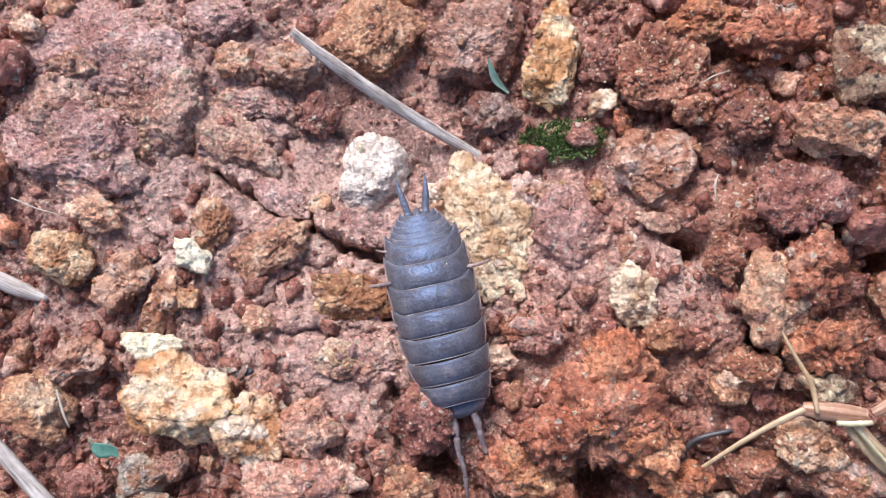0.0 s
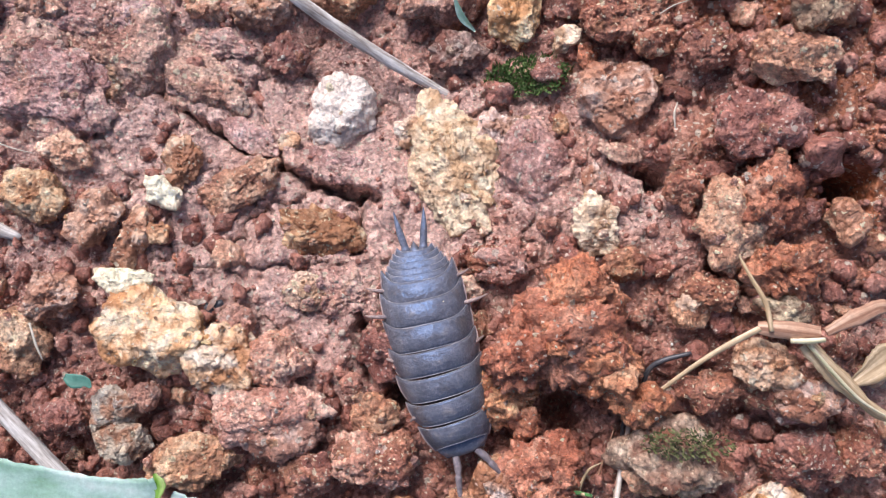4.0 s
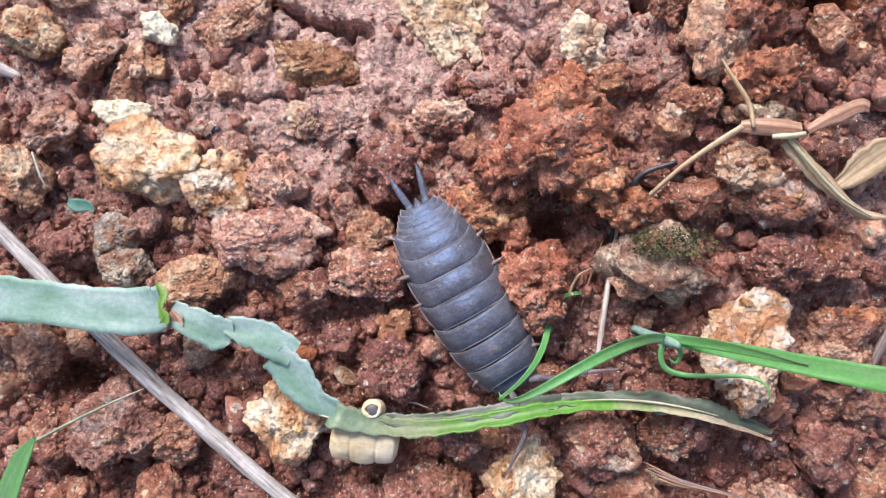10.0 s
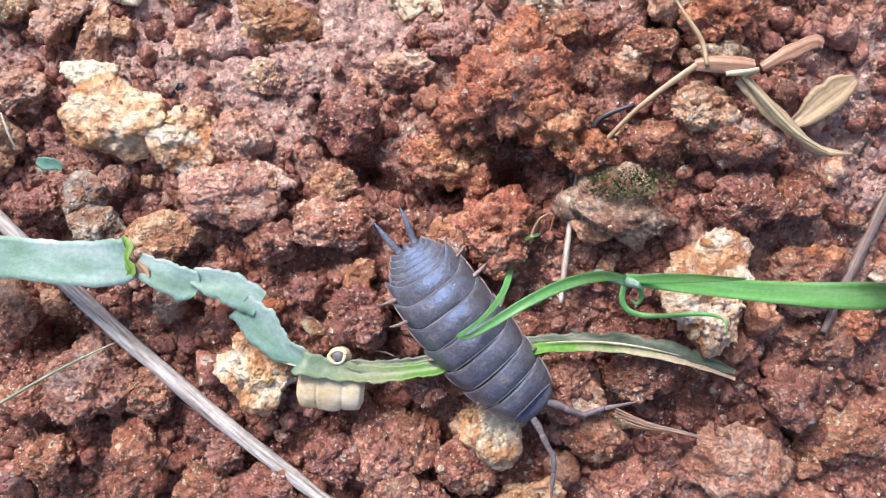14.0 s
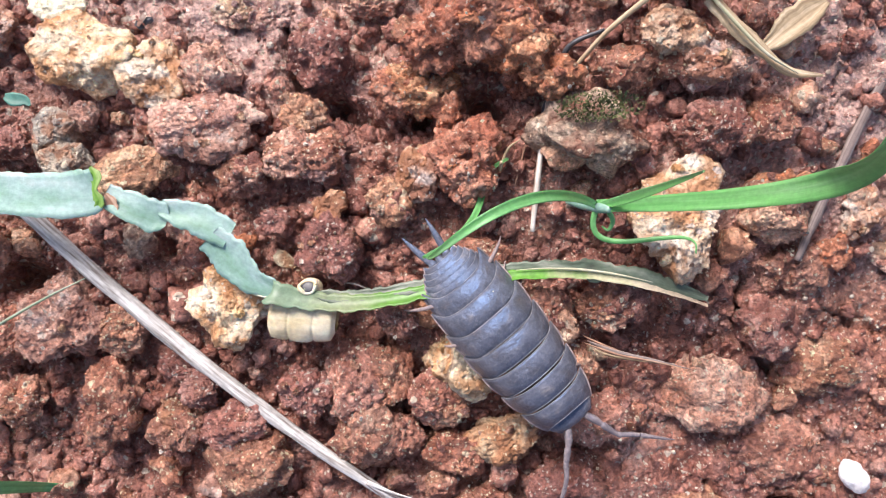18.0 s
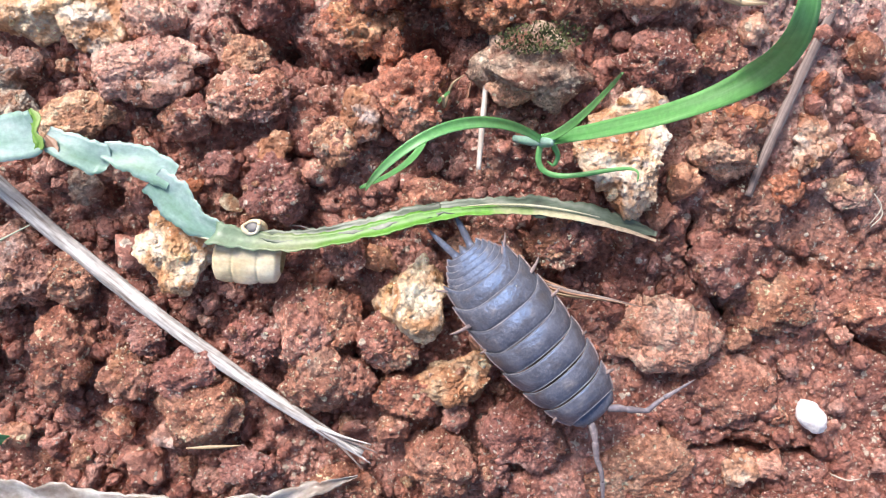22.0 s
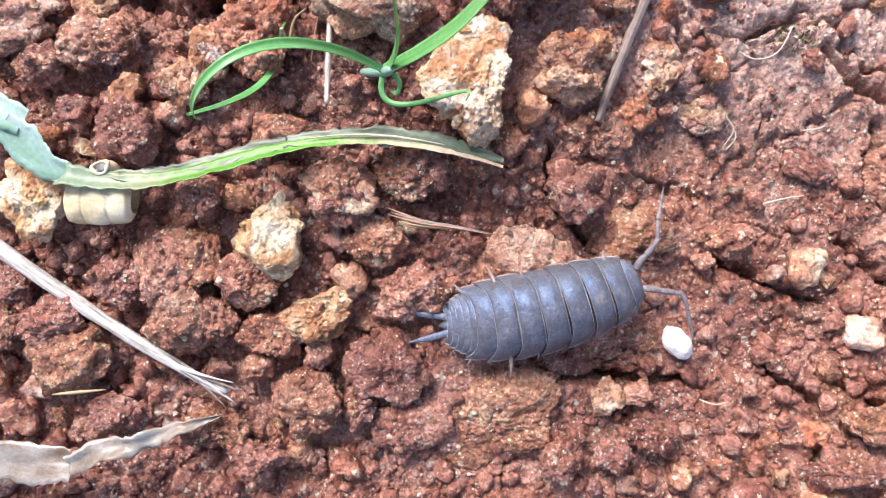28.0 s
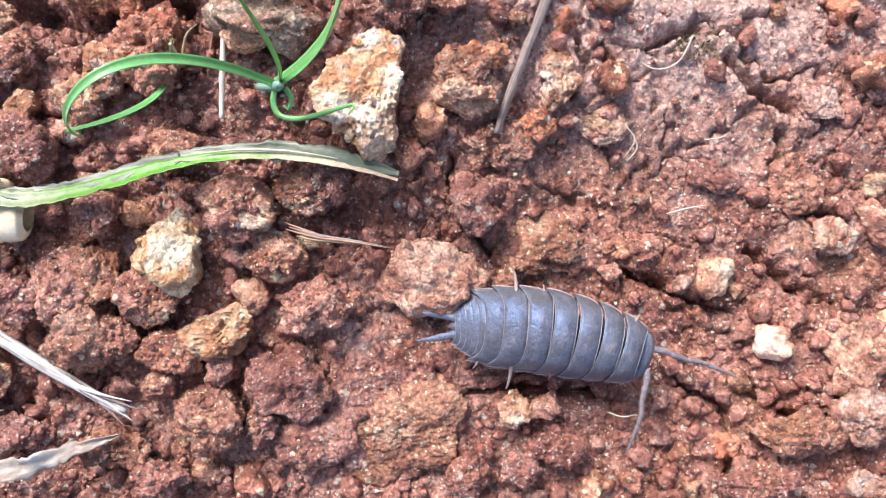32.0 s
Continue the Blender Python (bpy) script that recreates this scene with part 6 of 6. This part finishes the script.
# seconds, spread of the two antennae from straight ahead and the bend of their tips, in degrees: right, then left
FEEL = (
    (0.0, 4, 0, 3, 45),
    (1.0, 3, 0, 3, 45),
    (2.0, 4, 5, 10, 20),
    (3.0, 5, 10, 20, 5),
    (6.0, 25, 20, 35, 45),
    (7.0, 12, 15, 20, 80),
    (8.0, 15, 5, 22, 10),
    (9.0, 25, 30, 40, 10),
    (10.0, 12, 40, 60, 5),
    (11.0, 8, 35, 58, 10),
    (12.0, -22, 10, 58, 40),
    (13.0, 4, 35, 41, 40),
    (16.0, 33, 5, 12, 10),
    (17.0, 55, 10, 45, 10),
    (18.0, 42, 5, 20, 25),
    (19.0, 60, 5, 44, 0),
    (20.0, 43, 0, 45, 25),
    (21.0, 37, 0, 45, 35),
    (22.0, 32, 0, 45, 35),
    (23.0, 22, 30, 33, 10),
    (24.0, 15, 15, 25, 20),
    (25.0, 4, 5, 12, 40),
    (28.0, 29, 65, 30, 30),
    (29.0, 46, 45, 38, 20),
    (30.0, 57, 45, 5, 5),
    (31.0, 64, 18, 16, 5),
    (32.0, 78, 5, 2, 0),
)


def along(rows, t):
    times = [r[0] for r in rows]
    return [float(np.interp(t, times, [r[k] for r in rows])) for k in range(1, len(rows[0]))]


def motions():
    walk(louse, [(t, pose(x * MM, y * MM, z * MM, 0, tip, turn)) for t, x, y, z, turn, bend, tip in TRAIL])
    for ob, a in JOINTS:
        walk(ob, [(r[0], bend_pose(a, r[5])) for r in TRAIL])
    gone, steps = 0.0, [(0.0, 0.0)]
    for k in range(1, 129):
        (x0, y0, *_), (x1, y1, *_) = along(TRAIL, k * 0.25 - 0.25), along(TRAIL, k * 0.25)
        gone += math.hypot(x1 - x0, y1 - y0)
        steps.append((k * 0.25, gone))
    for ob, a, s, w, i in LEGS:
        rows = []
        for t, d in steps:
            ph = 2 * math.pi * (d / 4.2) + i * 0.9 + (0.5 if s > 0 else 0.0)
            rows.append((t, bend_pose(a, along(TRAIL, t)[4], 0, s * (w * 0.5 - 0.65 + 0.6 * math.sin(ph + 1.9 * i)), 0.3 * arch(a) / 2.6 + 0.12 * max(0.0, math.cos(ph)), s * 15 * math.sin(ph))))
        walk(ob, rows)
    for feeler, lash, s in FEELERS:
        rows, tips = [], []
        for r in FEEL:
            spread, curl = (r[1], r[2]) if s < 0 else (r[3], r[4])
            rows.append((r[0], bend_pose(6.9, along(TRAIL, r[0])[4], 0.35, s * 0.75, 0.35, s * spread, 4)))
            tips.append((r[0], pose(2.8 * MM, 0, 0.03 * MM, 0, 3, s * curl)))
        walk(feeler, rows)
        walk(lash, tips)


# ---- loose crumbs between the clods ----
def free_spots(count, lo, hi, seed, keep):
    """Places on open soil: x, y and radius, clear of the clods and of one another."""
    rng = np.random.default_rng(seed)
    taken = np.array([(x, y, max(rx, ry) * 0.5 + min(rx, ry) * 0.4) for x, y, rx, ry, _, _ in PLACED] + [(x, y, 0.9) for x, y in LAID] + [(x, y, r * 1.2) for x, y, r, _ in HOLES])
    spots = []
    for _ in range(count * 60):
        if len(spots) == count:
            break
        x, y, r = rng.uniform(-36, 62), rng.uniform(-60, 22), lo + (hi - lo) * rng.uniform() ** 2
        if rng.uniform() > crumbly(x, y) ** keep:
            continue
        if (np.hypot(taken[:, 0] - x, taken[:, 1] - y) < 0.85 * (taken[:, 2] + r)).any():
            continue
        spots.append((x, y, r))
        taken = np.vstack([taken, (x, y, r)])
    return np.array(spots)


CRUMB_SHAPES = [mesh_of("crumb", *rock_shape(900 + k, 1.0, 0.86, 0.78, 3, 10, 0.42, 0.3, 0.2), (CLOD, CLOD, CRUST, CLOD, BROWN, CLOD, ORANGE, CLOD, BROWN, CLOD)[k]) for k in range(10)]
spots = free_spots(300, 0.75, 1.9, 41, 1.5)
heights = floor_height(spots[:, 0], spots[:, 1])
rng = np.random.default_rng(8)
for (x, y, r), h in zip(spots, heights):
    ob = new("crumb", CRUMB_SHAPES[int(rng.integers(10))])
    ob.parent = ground
    ob.matrix_basis = pose(x * MM, y * MM, (h + 0.35 * r) * MM, rng.uniform(-40, 40), rng.uniform(-40, 40), rng.uniform(0, 360)) @ Matrix.Diagonal((r, r, r, 1))


def grains(name, label, count, lo, hi, seed, material, sub, keep):
    """Grit too small and too many to count, joined."""
    rng = np.random.default_rng(seed)
    d, f = BALLS[sub]
    shapes = [rock_shape(1300 + k, 1.0, 1.0, 1.0, sub, 8, 0.35, 0.3)[0] for k in range(12)]
    x, y = rng.uniform(-38, 63, count * 2), rng.uniform(-61, 23, count * 2)
    ok = rng.uniform(size=count * 2) < crumbly(x, y) ** keep
    for hx, hy, hr, _ in HOLES:
        ok &= np.hypot(x - hx, y - hy) > hr
    x, y = x[ok][:count], y[ok][:count]
    n = len(x)
    r = lo + (hi - lo) * rng.uniform(size=n) ** 2.5
    z = floor_height(x, y) + 0.3 * r
    verts, faces = np.empty((n, len(d), 3)), np.empty((n, len(f), 3), np.int64)
    for k in range(n):
        c, s = math.cos(k * 2.4), math.sin(k * 2.4)
        q = shapes[k % 12] * (r[k], r[k] * (0.7 + 0.3 * ((k * 7) % 10) / 10), r[k] * 0.8)
        verts[k] = np.c_[q[:, 0] * c - q[:, 1] * s + x[k], q[:, 0] * s + q[:, 1] * c + y[k], q[:, 2] + z[k]]
        faces[k] = f + k * len(d)
    ob = new(name, mesh_of(name, verts.reshape(-1, 3), faces.reshape(-1, 3), material))
    return tagged(ob, label, "soil crumbs", kind="stuff")


grains("soil_crumbs", "loose red-brown soil crumbs between clods", 5200, 0.22, 1.0, 51, CLOD_LOOSE, 2, 1.2)
grains("soil_grit", "fine red-brown soil grit", 9000, 0.10, 0.30, 52, CLOD_LOOSE, 1, 0.5)
grains("pale_grit", "scattered pale mineral grains on soil", 2600, 0.07, 0.22, 53, PALE_LOOSE, 1, 0.0)


motions()
